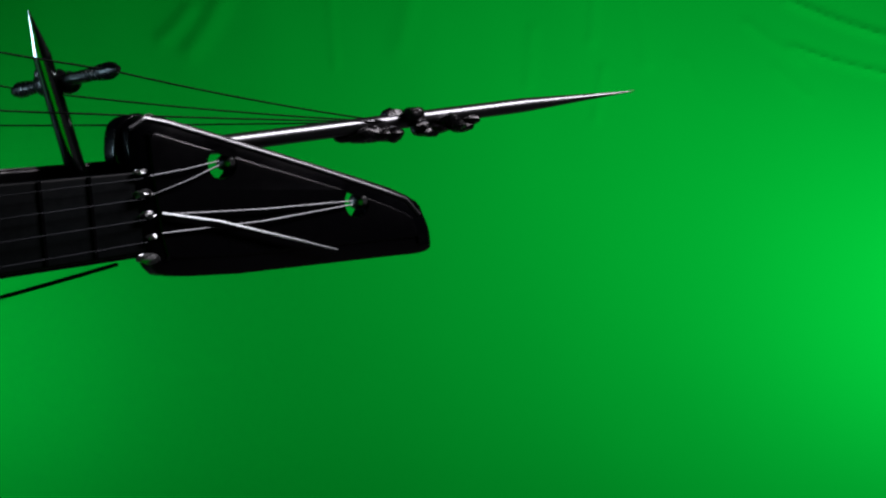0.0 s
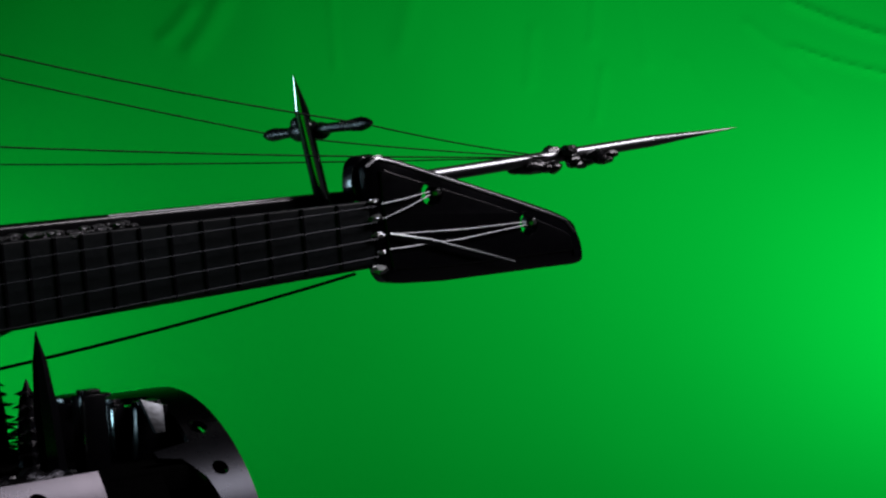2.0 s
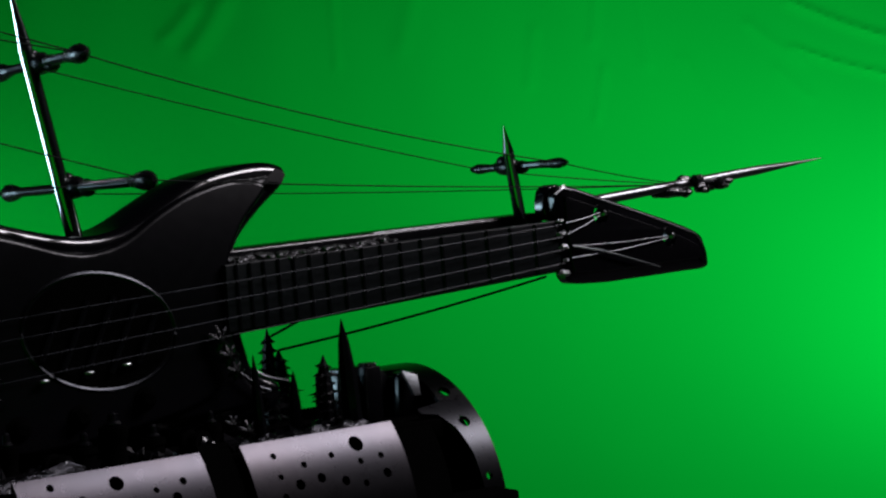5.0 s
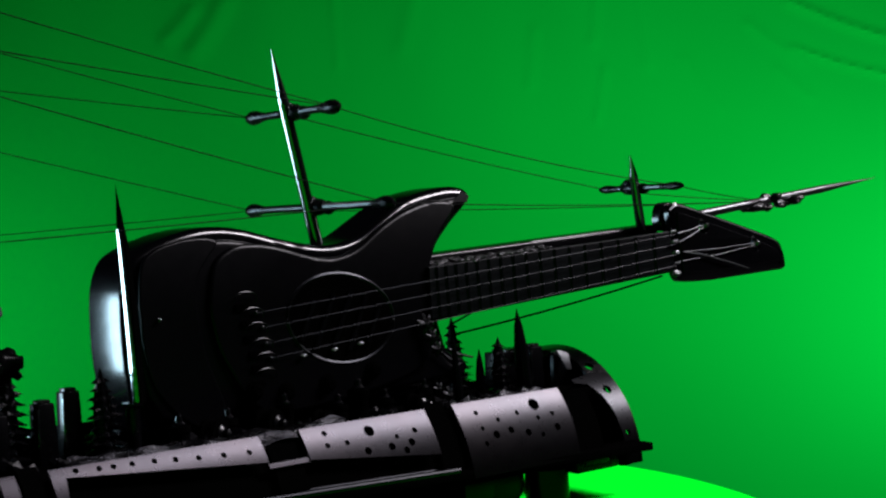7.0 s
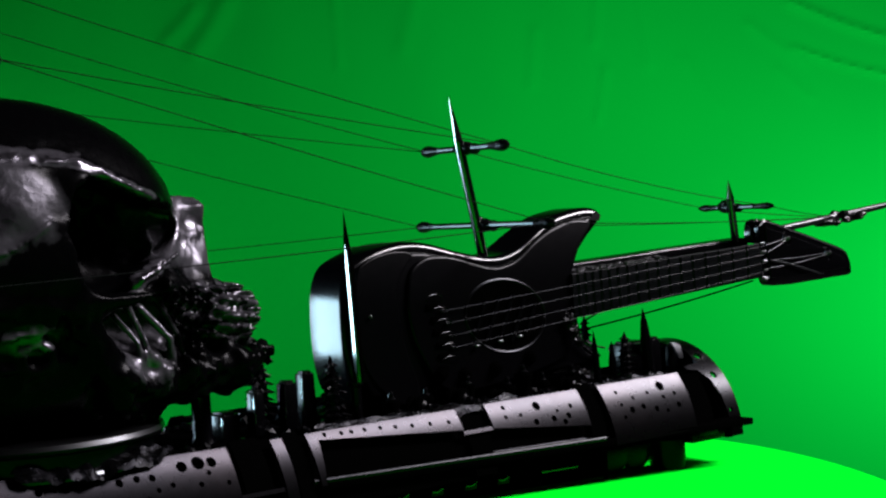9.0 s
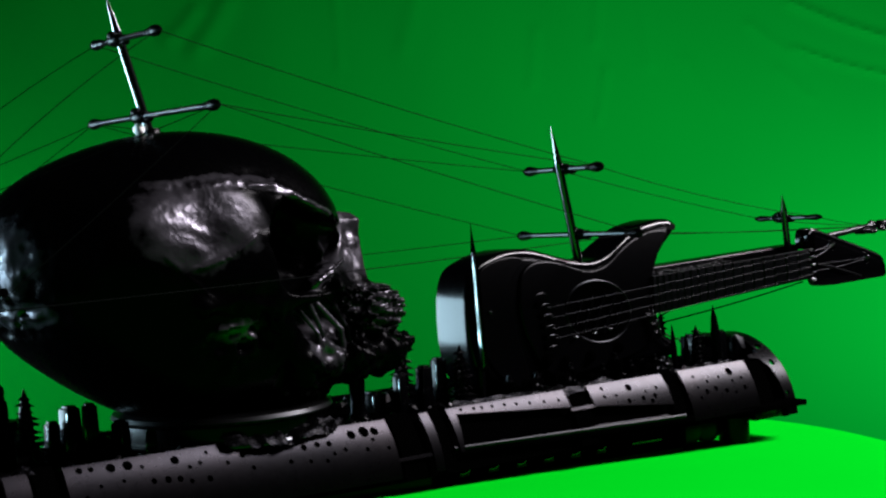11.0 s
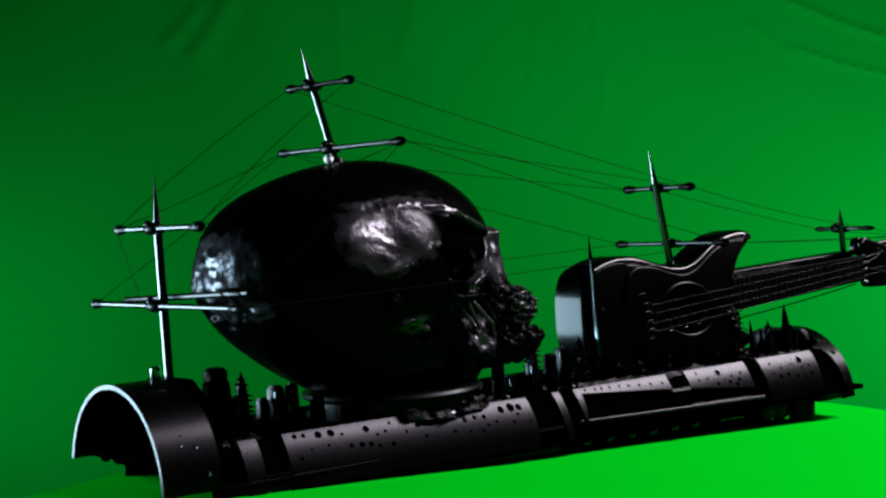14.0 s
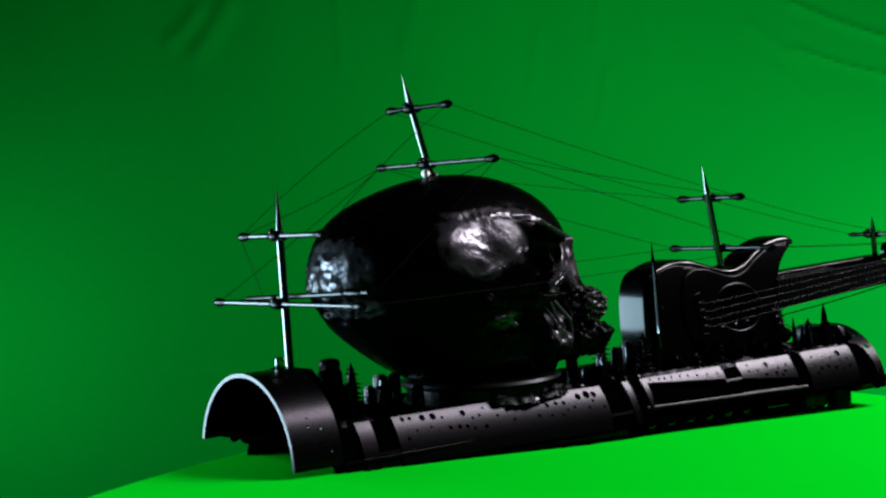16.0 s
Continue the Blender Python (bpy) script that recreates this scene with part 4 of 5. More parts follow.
    # strings, nut posts and bridge
    for (x0, z0), (x1, z1) in STRING_ENDS:
        tubes("string", [(x0, -0.0190, z0), ((x0 + x1) / 2, -0.0218, (z0 + z1) / 2), (x1, -0.0212, z1)], 0.00013, STRING, g)
        bm = bmesh.new()
        bmesh.ops.create_uvsphere(bm, u_segments=10, v_segments=6, radius=0.0008, matrix=Matrix.Translation((x0 - 0.0008, -0.0185, z0)))
        part("bridge_pin", bm, FRET, g)
    for x, z, r in ((0.3122, 0.1108, 0.0011), (0.3125, 0.1058, 0.0016), (0.3133, 0.1010, 0.0013), (0.3140, 0.0962, 0.0010), (0.3128, 0.0912, 0.0018)):
        bm = bmesh.new()
        bmesh.ops.create_icosphere(bm, subdivisions=2, radius=r, matrix=Matrix.Translation((x, -0.0205, z)) @ Matrix.Diagonal((1.6, 0.8, 0.6, 1)))
        for v in bm.verts:
            v.co += Vector((random.uniform(-1, 1), random.uniform(-1, 1), random.uniform(-1, 1))) * r * 0.3
        part("nut_post", bm, SILVER, g, smooth=False)
    for a, b in (((0.3140, 0.1098), (0.3312, 0.1126)), ((0.3145, 0.1056), (0.3312, 0.1116)), ((0.3165, 0.1010), (0.3672, 0.1018)), ((0.3160, 0.0968), (0.3672, 0.1010))):
        tubes("string_end", [(a[0], -0.0216, a[1]), ((a[0] + b[0]) / 2, -0.0222, (a[1] + b[1]) / 2 - 0.0002), (b[0], -0.0217, b[1])], 0.00022, FRET, head)
    tubes("loose_string", [(0.3160, -0.0222, 0.1012), (0.330, -0.0226, 0.0990), (0.350, -0.0226, 0.0942), (0.3615, -0.0222, 0.0912)], 0.00045, STEEL, head, "bright loose string end")
    hole = Vector((0.1266, -0.0176, 0.0878))

    def round_at(a, r):
        return hole + Vector((r * 1.42 * math.cos(a), 0, r * math.sin(a) - r * 0.13 * math.cos(a)))

    bm = bmesh.new()
    slab(bm, [Vector((p.x, p.z)) for p in (round_at(2 * math.pi * k / 48, 0.0168) for k in range(48))], -0.0170, -0.0179)
    well = part("sound_hole", bm, DARK, body, "black sound hole with slanting slats")
    for k in range(5):
        c = hole + Vector((-0.0165 + 0.0078 * k, -0.0008, 0.0005 - 0.0010 * k))
        half = 0.0118 - 0.0016 * abs(k - 2) ** 1.5
        bm = bmesh.new()
        rod(bm, c + Vector((-half * 0.46, 0, -half)), c + Vector((half * 0.46, 0, half)), 0.0012, seg=8)
        part("slat", bm, BLACK, well)
    tubes("sound_hole_ring", [round_at(2 * math.pi * k / 48 + 0.6, 0.0177) for k in range(49)], 0.0007, RING, body, "worn steel sound-hole ring")
    # bridge: a curled spring behind each string, and small blocks between them
    for k, (x, z) in enumerate(((0.0826, 0.0992), (0.0850, 0.0930), (0.0862, 0.0872), (0.0876, 0.0810), (0.0884, 0.0755), (0.0880, 0.0695))):
        turns = [Vector((x + 0.0052 * math.cos(a) + 0.0003 * k, -0.0188 - 0.0012 * math.sin(a * 0.5), z + 0.0027 * math.sin(a))) for a in (radians(-35 + 14 * q) for q in range(17))]
        tubes("bridge_spring", turns, 0.00020, BLACK, body, "small curled dark bridge spring")
        bm = bmesh.new()
        c = Vector((x - 0.0012, -0.0175, z - 0.0030))
        box(bm, c - Vector((0.0030, 0.0014, 0.0013)), c + Vector((0.0030, 0.0010, 0.0013)), 0.0005)
        part("bridge_saddle", bm, DARK, body)
    for x, z in ((0.1071, 0.0751), (0.1214, 0.0760), (0.1339, 0.0771)):
        bm = bmesh.new()
        blob(bm, Vector((x, -0.0192, z)), 0.0018, 0.0008, 0.0007)
        part("stud", bm, SILVER, body, "small silver stud")
    for x, z in ((0.0850, 0.0640), (0.0990, 0.0620), (0.1180, 0.0630), (0.1400, 0.0660)):
        bm = bmesh.new()
        lathe(bm, (0, 0, 0), [(0.0036, 0), (0.0038, 0.0012), (0.0026, 0.0020), (0.0026, 0.0034), (0.0016, 0.0042)], seg=16)
        bmesh.ops.transform(bm, matrix=Matrix.Translation((x, -0.0170, z)) @ pose(0, 0, 0, 90, 0, 0), verts=bm.verts)
        part("control_knob", bm, DARK, body, "dark turned control knob")
    # the headstock leans back from the line of the neck
    for ob in [head] + list(head.children):
        for v in ob.data.vertices:
            far = max(0.0, v.co.x - 0.3150)
            v.co.y += 0.105 * far
            v.co.x += 0.085 * far
            v.co.z -= 0.0016 * min(1.0, far / 0.02) * min(1.0, max(0.0, (0.1040 - v.co.z) / 0.012))
            v.co.x += 0.0008 * min(1.0, far / 0.06)
    # two thin tubes drawn as the horn's parallel highlights
    for row in (HORN_A, HORN_B):
        tubes("horn_edge", row, 0.0005, FRET, body, "bright line for the highlight along the lower horn")
    bm = bmesh.new()
    bmesh.ops.create_uvsphere(bm, u_segments=8, v_segments=6, radius=0.0008, matrix=Matrix.Translation((0.0470, -0.0176, 0.0945)))
    part("screw", bm, SILVER, body)
    return g


guitar()

# ---- masts, yards and rigging ----


def yard(m, c, left, right, r, swell=1.0):
    """A cross bar: bright middle bar, dark swollen ends and a lump where it is lashed to the pole."""
    bm = bmesh.new()
    rod(bm, (c.x, left, c.z), (c.x, right, c.z), r, seg=10)
    bar = part("yard", bm, YARD, m, "worn cross bar with dark swollen ends")
    for y, way in ((left, 1), (right, -1)):
        bm = bmesh.new()
        lathe(bm, (c.x, y + way * 0.0015, c.z), [(r * 0.5, -0.0012), (r * 1.4 * swell, 0.0006), (r * 1.85 * swell, 0.003), (r * 1.75 * swell, 0.006), (r * (0.4 + 0.9 * swell), 0.0095), (r * 1.05, 0.0125)], seg=12, tilt=pose(0, 0, 0, 90 * way, 0, 0))
        part("yard_end", bm, IRON, bar)
    bm = bmesh.new()
    blob(bm, c + Vector((0, 0, 0)), r * 2.6, 0.0075, r * 2.3)
    blob(bm, c + Vector((r, 0.0050, r * 0.6)), r * 1.8, 0.0038, r * 1.6)
    blob(bm, c + Vector((r, -0.006, -r * 0.3)), r * 1.7, 0.004, r * 1.8)
    blob(bm, c + Vector((-r, 0.001, r * 1.5)), r * 1.5, 0.003, r * 1.5)
    part("lashing", bm, IRON, bar)


def mast(name, foot, tip, yards, r, label, swell=1.0):
    foot, tip = Vector(foot), Vector(tip)
    m = thing(name, foot, label, "mast", "masts")
    bm = bmesh.new()
    rod(bm, (0, 0, 0), (tip - foot) * 0.74, r, r * 0.9, seg=14)
    lift = (tip - foot) * 0.739
    rod(bm, lift, tip - foot, r * 0.9, 0.00012, seg=14)
    part("pole", bm, POLE, m)
    for z, left, right, ahead in yards:
        c = foot.lerp(tip, (z - foot.z) / (tip.z - foot.z)) - foot
        yard(m, Vector((c.x + ahead, 0, c.z)), left - foot.y, right - foot.y, r * 0.62, swell)
    return m


main = mast("main_mast", (-0.1335, 0.0, 0.193), (-0.1525, 0.002, 0.2640), [(0.2415, 0.0225, -0.0417, -0.0029), (0.2055, 0.0505, -0.0725, -0.0029)], 0.0024, "raked polished mast on the skull crown with two yards")
bm = bmesh.new()
bmesh.ops.create_uvsphere(bm, u_segments=16, v_segments=10, radius=0.0028, matrix=Matrix.Translation((-0.0092, -0.0045, 0.0064)))
part("ball", bm, PEARL, main, "small white ball at the mast foot")
bm = bmesh.new()
lathe(bm, (0, 0, -0.004), [(0.007, 0), (0.0075, 0.003), (0.005, 0.006), (0.0035, 0.011)], seg=18)
part("socket", bm, IRON, main)
mast("guitar_mast", (0.1350, -0.0006, 0.114), (0.1176, -0.0018, 0.1962), [(0.1710, 0.0306, -0.0318, 0.0032), (0.1330, 0.0500, -0.0510, 0.0040)], 0.0026, "raked polished mast behind the guitar with two yards")
mast("bow_mast", (0.3095, -0.0080, 0.1105), (0.2960, -0.0168, 0.1478), [(0.1328, 0.0108, -0.0378, 0.0030)], 0.0023, "short polished mast on the guitar neck with one yard", 0.74)
stern = mast("stern_mast", (-0.2470, 0.007, 0.0835), (-0.2470, 0.010, 0.1965), [(0.1662, 0.0475, -0.0465, -0.0045), (0.1248, 0.0800, -0.0838, -0.0060)], 0.0026, "upright polished mast on the stern cowl with crossed yards")
bm = bmesh.new()
rod(bm, (0.002, 0.049, 0.0430), (0.002, -0.086, 0.0485), 0.0017, 0.0019, seg=10)
blob(bm, Vector((0.002, -0.070, 0.048)), 0.003, 0.014, 0.003)
part("yard", bm, BLACK, stern, "dark second cross bar, slightly tilted")

sprit = thing("bowsprit", (0.3300, -0.0075, 0.1166), "pointed steel bowsprit behind the headstock with lashed blocks", "bowsprit")
S0, S1 = Vector((0.3300, -0.0075, 0.1166)), Vector((0.4930, -0.0010, 0.1304))
bm = bmesh.new()
rod(bm, (0, 0, 0), (S1 - S0) * 0.72, 0.0022, 0.0020, seg=12)
rod(bm, (S1 - S0) * 0.72, S1 - S0, 0.0020, 0.0001, seg=12)
part("spar", bm, SPAR, sprit)
for k in range(18):
    # lashed blocks: two on top of the spar, the rest hanging in a ragged row under it
    d = 0.345 + 0.0145 * k
    top = k in (6, 7, 8)
    c = (S1 - S0) * d + Vector((0, random.uniform(-0.004, 0.002), 0.0016 if top else random.uniform(-0.0044, -0.0016)))
    bm = bmesh.new()
    blob(bm, c, random.uniform(0.0028, 0.0046), random.uniform(0.0018, 0.0030), random.uniform(0.0013, 0.0022))
    for v in bm.verts:
        v.co += Vector((random.uniform(-1, 1), random.uniform(-1, 1), random.uniform(-1, 1))) * 0.00035
    part("block", bm, IRON, sprit)


def wire(a, b, sag=0.0, thick=0.00023):
    a, b = Vector(a), Vector(b)
    ob = tubes("rigging_line", [a.lerp(b, k / 10) - a - Vector((0, 0, sag * 4 * (k / 10) * (1 - k / 10))) for k in range(11)], thick, WIRE, None, seg=5)
    ob.location = a
    return tagged(ob, "thin black thread rigging between the spars", "rigging", "rigging lines")


BLOCK = (0.3985, -0.0060, 0.1225)
BOWY = ((0.3047, 0.0095, 0.1328), (0.3047, -0.0365, 0.1328))
GUP = ((0.1262, 0.0295, 0.1710), (0.1262, -0.0308, 0.1710))
GLO = ((0.1350, 0.0490, 0.1330), (0.1350, -0.0500, 0.1330))
MUP = ((-0.149, 0.022, 0.2415), (-0.149, -0.041, 0.2415))
MLO = ((-0.139, 0.05, 0.2057), (-0.139, -0.073, 0.2057))
RUP = ((-0.2538, 0.045, 0.1662), (-0.2538, -0.047, 0.1662))
RLO = ((-0.2538, 0.077, 0.1248), (-0.2538, -0.0835, 0.1248))
for k in (0, 1):
    wire(BLOCK, BOWY[k], 0.0008)
    wire(BLOCK, GLO[k], 0.0015)
    wire(GUP[k], MUP[k], 0.002)
    wire(GUP[k], MLO[k], 0.001)
    wire(GLO[k], MLO[k], 0.001)
    wire(GLO[k], RLO[k], 0.0015)
    wire(MUP[k], RUP[k], -0.004)
    wire(MLO[k], RUP[k], 0.001)
    wire(MLO[k], RLO[k], 0.001)
wire(BOWY[1], (0.1262, -0.0308, 0.1708), 0.003)
wire(BOWY[0], (0.1275, -0.0020, 0.1690), 0.001)
wire(RUP[0], (-0.2538, 0.02, 0.126), 0.0)
wire((0.3140, -0.0150, 0.0915), (0.2200, 0.0235, 0.0725), 0.0010, 0.0005)
wire((0.2330, 0.0030, 0.0905), (0.2052, 0.0060, 0.0790), 0.0003, 0.0005)

# ---- small things on the deck ----


def pine(at, height, radius):
    """A threaded metal pine: tapering trunk and a stack of thin, spiky, drooping collars."""
    t = thing("toy_pine_tree", at, "small black metal pine tree with spiky tiers on the deck", "model tree", "deck pines")
    bm = bmesh.new()
    lathe(bm, (0, 0, -0.0008), [(radius * 0.55, 0), (radius * 0.48, height * 0.5), (radius * 0.32, height * 0.8), (0.0002, height)], seg=10)
    part("trunk", bm, BLACK, t)
    tiers = max(7, int(height / 0.0034))
    for k in range(tiers):
        z, r = height * (0.06 + 0.86 * k / tiers), radius * (1.15 - 0.80 * k / tiers) * random.uniform(0.82, 1.12)
        bm = bmesh.new()
        n = 16
        spin, slope = random.random(), random.uniform(-0.16, 0.16)
        top = bm.verts.new((0, 0, z + height * 0.085))
        rim = []
        for j in range(n):
            q = r * (random.uniform(1.0, 1.35) if j % 2 else 0.62)
            a = 2 * math.pi * (j + spin) / n
            rim.append(bm.verts.new((q * math.cos(a), q * math.sin(a), z + (0 if j % 2 else 0.0006) + slope * q * math.cos(a) + random.uniform(-0.0003, 0.0003))))
        low = bm.verts.new((0, 0, z - 0.0002))
        for j in range(n):
            bm.faces.new((rim[j], rim[(j + 1) % n], top))
            bm.faces.new((rim[(j + 1) % n], rim[j], low))
        part("tier", bm, IRON, t, smooth=False)
    return t


def spire(at, height, radius, lean=(0, 0), label="slender black metal spire standing on the deck"):
    t = thing("spire", at, label, "spire", "deck spires")
    bm = bmesh.new()
    tilt = pose(0, 0, 0, lean[0], lean[1], 0)
    lathe(bm, (0, 0, -0.0008), [(radius * 0.85, 0), (radius, height * 0.12), (radius * 0.92, height * 0.5), (radius * 0.55, height * 0.8), (0.0001, height)], seg=8, tilt=tilt)
    part("shaft", bm, BLACK, t)
    bm = bmesh.new()
    lathe(bm, (0, 0, -0.0008), [(radius * 1.5, 0), (radius * 1.5, height * 0.05), (radius * 1.05, height * 0.09)], seg=10, tilt=tilt)
    part("collar", bm, IRON, t)
    return t


def tower(at, w, d, height, taper=0.8, turn=0.0, mat=None, strip=True):
    """A tapered block with a chamfered cap and a bright strip added as its edge glint."""
    t = thing("deck_tower", at, "small tapered black block on the deck", "deck fitting", "deck towers")
    t.rotation_euler = (0, 0, radians(turn))
    bm = bmesh.new()
    box(bm, (-w / 2, -d / 2, -0.0008), (w / 2, d / 2, height), 0.0005)
    for v in bm.verts:
        k = 1 + (taper - 1) * max(0, v.co.z) / height
        v.co.x *= k
        v.co.y *= k
    part("shaft", bm, mat or BLACK, t)
    bm = bmesh.new()
    box(bm, (-w * taper * 0.36, -d * taper * 0.36, height - 0.0003), (w * taper * 0.36, d * taper * 0.36, height + 0.0012), 0.0004)
    part("cap", bm, IRON, t)
    if not strip:
        return t
    bm = bmesh.new()
    box(bm, (-w / 2 - 0.0002, -d / 2 - 0.0002, height * 0.12), (-w / 2 + 0.0007, -d / 2 + 0.0011, height * 0.92), 0.0003)
    for v in bm.verts:
        k = 1 + (taper - 1) * max(0, v.co.z) / height
        v.co.x *= k
        v.co.y *= k
    part("edge_strip", bm, POLE, t, "bright strip for the glint on the edge")
    return t


DECK = 0.0495
# stern group
saddle = thing("mast_saddle", (-0.2400, 0.004, DECK), "black sloping saddle that carries the stern mast", "mast step")
bm = bmesh.new()
slab(bm, [Vector(p) for p in ((-0.0145, -0.0006), (0.0190, -0.0006), (0.0180, 0.0100), (-0.0010, 0.0350), (-0.0145, 0.0360))], 0.013, -0.013, 0.0012)
part("block", bm, DARK, saddle)
tower((-0.2335, -0.010, DECK), 0.0040, 0.0040, 0.0225, 0.95)
post = thing("pipe_stub", (-0.2600, -0.002, 0.0835), "short bright pipe stub beside the stern mast", "pipe")
bm = bmesh.new()
lathe(bm, (0, 0, 0), [(0.0024, 0), (0.0028, 0.0006), (0.0028, 0.0090), (0.0020, 0.0098)], seg=14)
part("barrel", bm, POLE, post)
pawn = thing("turned_turret", (-0.2215, 0.002, DECK), "turned black two-step turret on the deck", "deck fitting")
bm = bmesh.new()
lathe(bm, (0, 0, 0), [(0.0118, 0), (0.0122, 0.002), (0.0122, 0.0205), (0.0116, 0.0216), (0.0080, 0.0224), (0.0076, 0.0300), (0.0066, 0.0312), (0.0064, 0.0335)], seg=10)
part("drum", bm, BLACK, pawn)
# bright rods added on the stern flank as its reflected light
for r, z0, z1 in ((0.0119, 0.0030, 0.0195), (0.0075, 0.0236, 0.0296)):
    bm = bmesh.new()
    rod(bm, (-0.99 * r, -0.16 * r, z0), (-0.97 * r, -0.16 * r, z1), 0.0011, 0.0010, seg=8)
    part("edge_strip", bm, POLE, pawn, "bright strip for the glint on the edge")
bm = bmesh.new()
lathe(bm, (0, 0, 0.0333), [(0.0066, 0), (0.0068, 0.001), (0.0064, 0.0034), (0.0052, 0.0048), (0.0030, 0.0054)], seg=10)
part("cap", bm, IRON, pawn)
tower((-0.1940, 0.0, DECK), 0.0065, 0.0065, 0.0175, 0.9)
pine((-0.2050, 0.003, DECK), 0.0355, 0.0075)
tower((-0.1850, 0.0, DECK), 0.0085, 0.008, 0.0235, 0.85, 12)
tower((-0.1770, -0.004, DECK), 0.0075, 0.007, 0.0240, 0.8, -10)
tower((-0.1915, -0.012, DECK), 0.006, 0.006, 0.0160, 0.9, 5)
tower((-0.2160, -0.014, DECK), 0.007, 0.006, 0.0120, 0.9, 5)
tower((-0.1680, -0.016, DECK), 0.008, 0.007, 0.0160, 0.8, 30)
tower((-0.1600, -0.030, DECK), 0.006, 0.006, 0.0120, 0.75, -20)
# between skull and guitar
bm = bmesh.new()
post = thing("chin_post", (-0.0355, -0.015, DECK), "dark post standing under the chin", "post")
lathe(bm, (0, 0, 0), [(0.0052, 0), (0.0055, 0.001), (0.0042, 0.004), (0.0042, 0.0215), (0.0050, 0.0225)], seg=14)
part("shaft", bm, GLOSS, post)
tower((-0.0108, -0.018, DECK), 0.0062, 0.0062, 0.0195, 0.85, 8)
tower((0.0065, -0.016, DECK), 0.0075, 0.0070, 0.0215, 0.88, 4)
tower((0.0168, -0.015, DECK), 0.0075, 0.0070, 0.0245, 0.85, 0)
tower((-0.0220, -0.010, DECK), 0.010, 0.010, 0.0110, 0.9, 10)
pine((0.0262, -0.022, DECK), 0.0325, 0.0072)
pine((-0.0042, -0.011, DECK), 0.0405, 0.0075)


def drum(at, r, height, mat, lie=False):
    """A small turned fitting: stepped drum with a rim and a spindle."""
    t = thing("deck_drum", at, "small turned black drum with a spindle on the deck", "deck fitting", "deck drums")
    tilt = pose(0, 0, r, 90, 0, 25) if lie else Matrix()
    bm = bmesh.new()
    lathe(bm, (0, 0, 0), [(r, -0.0006), (r * 1.04, 0.0008), (r * 0.86, height * 0.3), (r * 0.86, height * 0.7), (r, height * 0.78), (r * 0.96, height)], seg=18, tilt=tilt)
    part("barrel", bm, mat, t)
    bm = bmesh.new()
    lathe(bm, (0, 0, 0), [(r * 0.55, height - 0.0004), (r * 0.6, height + 0.0008), (r * 0.35, height + 0.0016), (r * 0.3, height + 0.0036), (r * 0.12, height + 0.0042)], seg=14, tilt=tilt)
    part("spindle", bm, BLACK, t)
    return t


for x, y, r, height, lie in ((0.0500, -0.0330, 0.0042, 0.0090, False), (0.0600, -0.0350, 0.0052, 0.0060, True), (0.0710, -0.0310, 0.0038, 0.0085, False), (0.0830, -0.0350, 0.0056, 0.0065, True),
                             (0.0950, -0.0320, 0.0034, 0.0110, False), (0.1060, -0.0370, 0.0040, 0.0050, True), (0.1180, -0.0330, 0.0040, 0.0080, False), (0.1265, -0.0345, 0.0044, 0.0130, False),
                             (0.1400, -0.0330, 0.0036, 0.0075, False), (0.1500, -0.0360, 0.0044, 0.0055, True), (0.1600, -0.0320, 0.0034, 0.0090, False)):
    drum((x, y, DECK), r, height, DARK, lie)
# the tall blade before the guitar
blade = thing("tall_blade", (0.0348, -0.0282, DECK), "tall blade with a glint strip on a post before the guitar", "blade")
bm = bmesh.new()
lathe(bm, (0, 0, 0), [(0.0024, 0), (0.0024, 0.0172), (0.0036, 0.0180), (0.0036, 0.0190)], seg=12)
part("post", bm, BLACK, blade)
bm = bmesh.new()
tip = bm.verts.new((-0.0010, 0, 0.0960))
rings = []
for z, k in ((0.0186, 1.0), (0.045, 0.98), (0.072, 0.80)):
    x = 0.0012 - 0.0022 * (z - 0.0188) / 0.077
    rings.append([bm.verts.new((x + k * px, k * py, z)) for px, py in ((-0.0009, 0.0022), (-0.0006, -0.0016), (0.0008, -0.0030), (0.0042, 0.0002), (0.0014, 0.0030))])
for p, q in zip(rings, rings[1:]):
    for j in range(5):
        bm.faces.new((p[j], p[(j + 1) % 5], q[(j + 1) % 5], q[j]))
for j in range(5):
    bm.faces.new((rings[-1][j], rings[-1][(j + 1) % 5], tip))
bm.faces.new(rings[0][::-1])
part("edge", bm, DARK, blade, "long black blade", smooth=False)
# separate bright strip that carries the blade's reflected light
bm = bmesh.new()
strip = []
for z, k in ((0.0190, 1.0), (0.045, 0.98), (0.072, 0.80), (0.080, 0.55)):
    x = 0.0012 - 0.0022 * (z - 0.0188) / 0.077
    strip.append([bm.verts.new((x + px, py * k, z)) for px, py in ((-0.0013, -0.0004), (-0.0011, -0.0021), (0.0001, -0.0027), (-0.0002, -0.0010))])
for p, q in zip(strip, strip[1:]):
    for j in range(4):
        bm.faces.new((p[j], p[(j + 1) % 4], q[(j + 1) % 4], q[j]))
bm.faces.new(strip[0][::-1])
bm.faces.new(strip[-1])
part("bright_edge", bm, POLE, blade, "narrow bright strip for the glint along the blade", smooth=False)
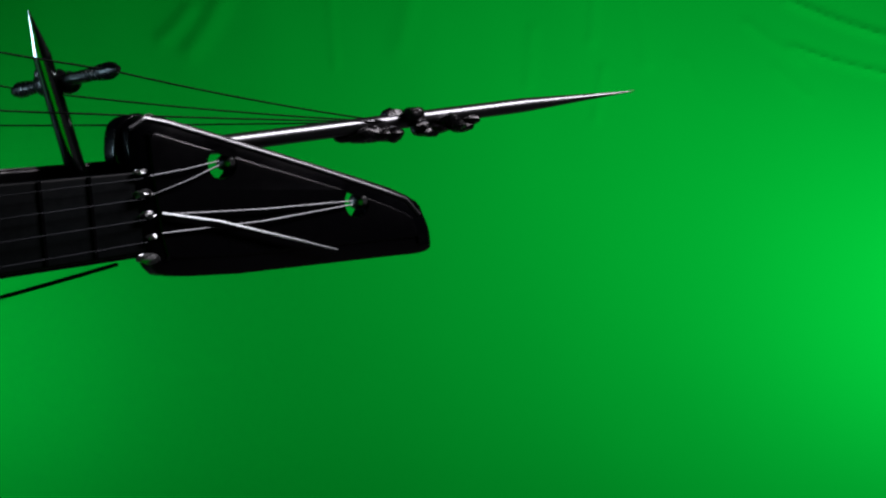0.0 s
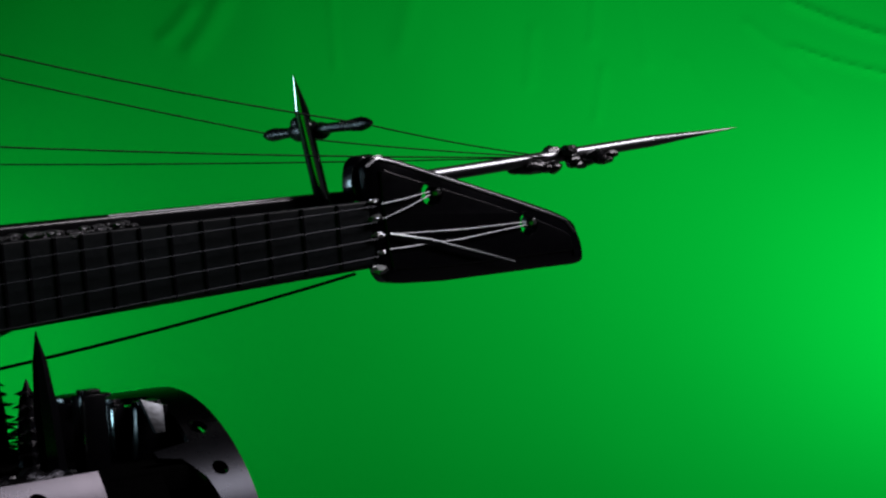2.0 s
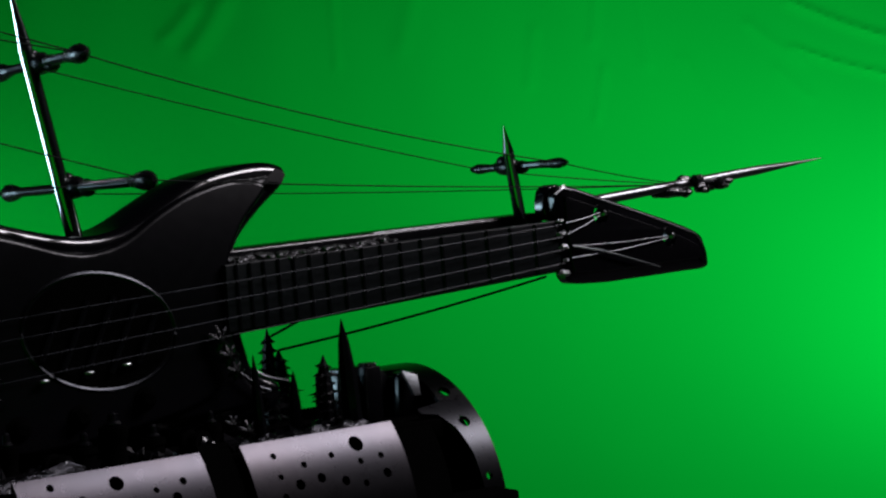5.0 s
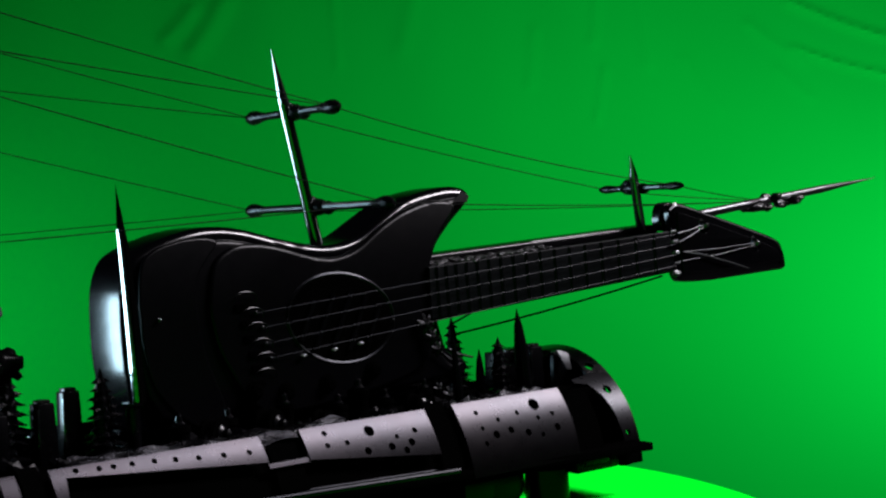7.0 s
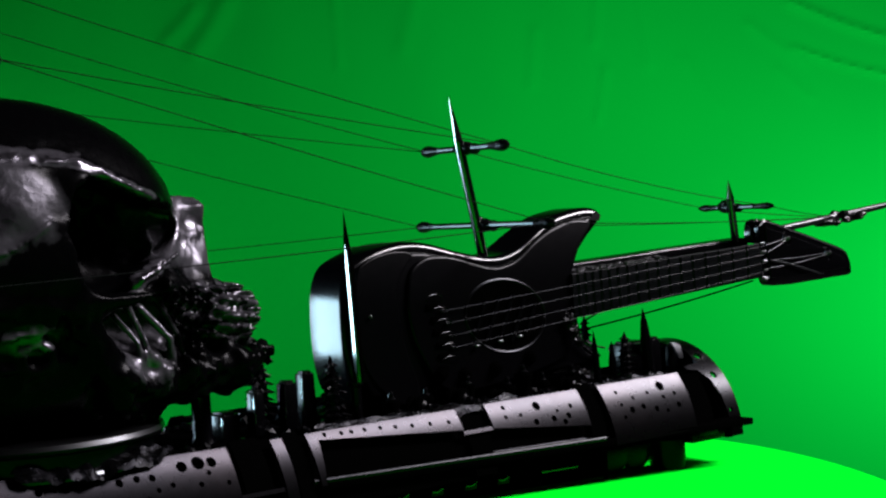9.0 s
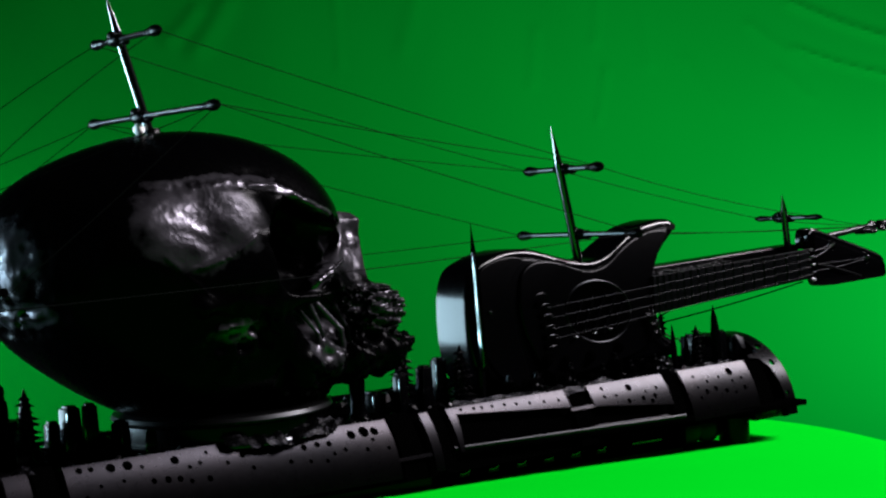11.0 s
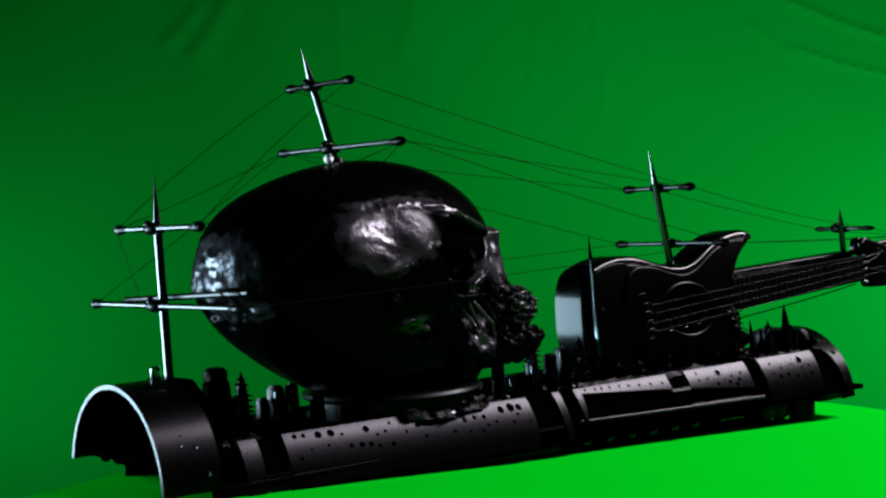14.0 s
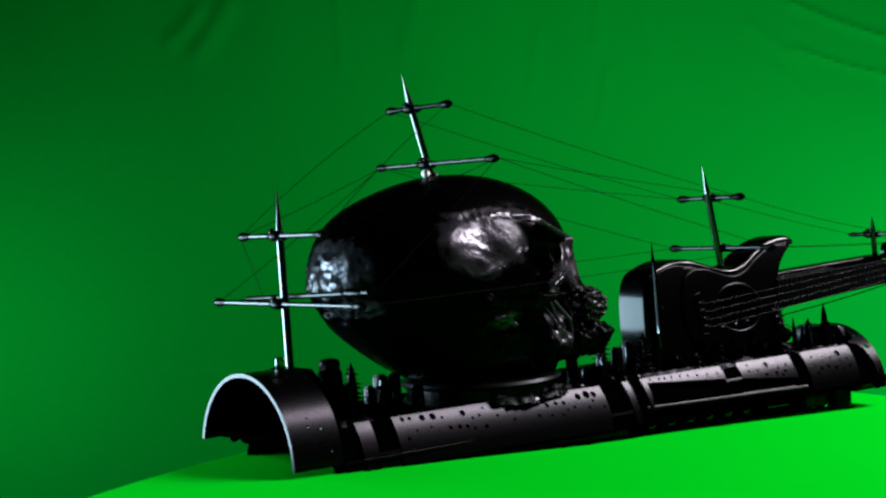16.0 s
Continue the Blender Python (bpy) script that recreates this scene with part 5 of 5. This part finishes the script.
# bow group
pine((0.2050, 0.0060, DECK), 0.0335, 0.0056)
spire((0.1790, -0.0300, DECK), 0.0290, 0.0019, (0, -3))
spire((0.1965, -0.0225, DECK), 0.0215, 0.0021, (0, 0))
pine((0.2200, 0.0235, DECK), 0.0240, 0.0072)
pine((0.2140, -0.0140, DECK), 0.0243, 0.0062)
spire((0.2115, -0.0335, DECK), 0.0375, 0.0033, (0, -4), "tall black metal spire with bright flank on the deck")
tower((0.2275, -0.020, DECK), 0.0068, 0.0068, 0.0185, 0.95, 0)
tower((0.2360, 0.0040, DECK - 0.0003), 0.0200, 0.0150, 0.0150, 0.95, 0, strip=False)
tower((0.2385, -0.0110, DECK - 0.0003), 0.0045, 0.0045, 0.0145, 0.9, 20)
inside = tower((0.2455, -0.0155, DECK - 0.0003), 0.0105, 0.0080, 0.0135, 0.85, 0, strip=False)
bm = bmesh.new()
slab(bm, [Vector(p) for p in ((-0.0042, 0.0158), (0.0016, 0.0138), (0.0004, 0.0072), (-0.0024, 0.0072))], -0.0040, -0.0052, 0.0002)
for v in bm.verts:
    v.co.y -= 0.45 * (0.0158 - v.co.z)
part("panel", bm, FRET, inside, "bright tapered plate on the block")
# silver rosettes on the lower horn
for at, r in (((0.1730, -0.0185, 0.0825), 0.0046), ((0.1755, -0.0190, 0.0770), 0.0040), ((0.1775, -0.0195, 0.0720), 0.0034), ((0.1745, -0.0300, 0.0540), 0.0038), ((0.1690, -0.0300, 0.0570), 0.0030)):
    t = thing("metal_rosette", at, "small silver petalled rosette fixed at the guitar waist", "ornament", "rosettes")
    for k in range(7):
        a = 2 * math.pi * k / 7
        bm = bmesh.new()
        blob(bm, Vector((0, 0, 0)), r * 0.55, r * 0.12, r * 0.26, 1)
        bmesh.ops.transform(bm, matrix=pose(0, 0, 0, 0, math.degrees(a), 0) @ Matrix.Translation((r * 0.55, 0, 0)) @ pose(0, 0, 0, 25, 0, 20), verts=bm.verts)
        part("petal", bm, LIP if k % 3 == 0 else IRON, t, smooth=False)
    bm = bmesh.new()
    blob(bm, Vector((0, -r * 0.15, 0)), r * 0.25, r * 0.25, r * 0.25, 1)
    part("boss", bm, FRET, t)


def crumple(name, at, length, width, height, seed, label):
    """A torn, crumpled strip of sheet lying over the edge of the deck."""
    bm = bmesh.new()
    nu, nv = 36, 9
    rows = []
    for i in range(nu + 1):
        row = []
        for j in range(nv + 1):
            u, v = i / nu, j / nv
            p = Vector((u * 40 + seed, v * 9, seed))
            edge = 0.5 + 0.5 * math.sin(math.pi * u) + 0.25 * noise.noise(Vector((u * 11, seed, 0)))
            row.append(bm.verts.new((length * (u - 0.5), -width * v * edge, height * (noise.noise(p * 0.25) * 1.2 + 0.5 * noise.noise(p * 0.6)) - width * 0.62 * v * v * edge)))
        rows.append(row)
    for i in range(nu):
        for j in range(nv):
            bm.faces.new((rows[i][j], rows[i + 1][j], rows[i + 1][j + 1], rows[i][j + 1]))
    bmesh.ops.solidify(bm, geom=bm.faces[:], thickness=0.0005)
    ob = obj_of(name, bm, SCRAP)
    ob.location = at
    return tagged(ob, label, "scrap metal")


crumple("crumpled_sheet", (-0.101, -0.0455, 0.0572), 0.066, 0.0110, 0.0030, 3, "torn crumpled dark metal sheet over the deck edge")
crumple("crumpled_sheet", (0.056, -0.0455, 0.0545), 0.110, 0.0065, 0.0018, 8, "torn crumpled dark metal sheet before the guitar")
crumple("crumpled_sheet", (0.185, -0.0430, 0.0540), 0.050, 0.0060, 0.0016, 15, "torn crumpled dark metal sheet at the bow")
crumple("crumpled_sheet", (-0.235, -0.0385, 0.0545), 0.030, 0.0060, 0.0016, 21, "torn crumpled dark metal sheet at the stern")

bm = bmesh.new()
for k in range(260):
    x = random.uniform(-0.225, 0.222)
    y = random.choice((-1, 1)) * random.uniform(0.024, 0.039)
    if -0.17 < x < -0.045 and abs(y) < 0.030:
        continue
    r = random.uniform(0.0008, 0.0030) * (1.25 if 0.04 < x < 0.17 else 1)
    m = Matrix.Translation((x, y, DECK + r * 0.55)) @ pose(0, 0, 0, random.uniform(0, 180), random.uniform(0, 180), 0) @ Matrix.Diagonal((random.uniform(0.7, 1.5), random.uniform(0.6, 1.1), random.uniform(0.6, 1.3), 1))
    if k % 3:
        bmesh.ops.create_icosphere(bm, subdivisions=1, radius=r, matrix=m)
    else:
        bmesh.ops.create_cube(bm, size=r * 1.6, matrix=m)
tagged(obj_of("deck_rubble", bm, BLACK, smooth=False), "scattered black metal scraps and nuts on the deck", "rubble", kind="stuff")
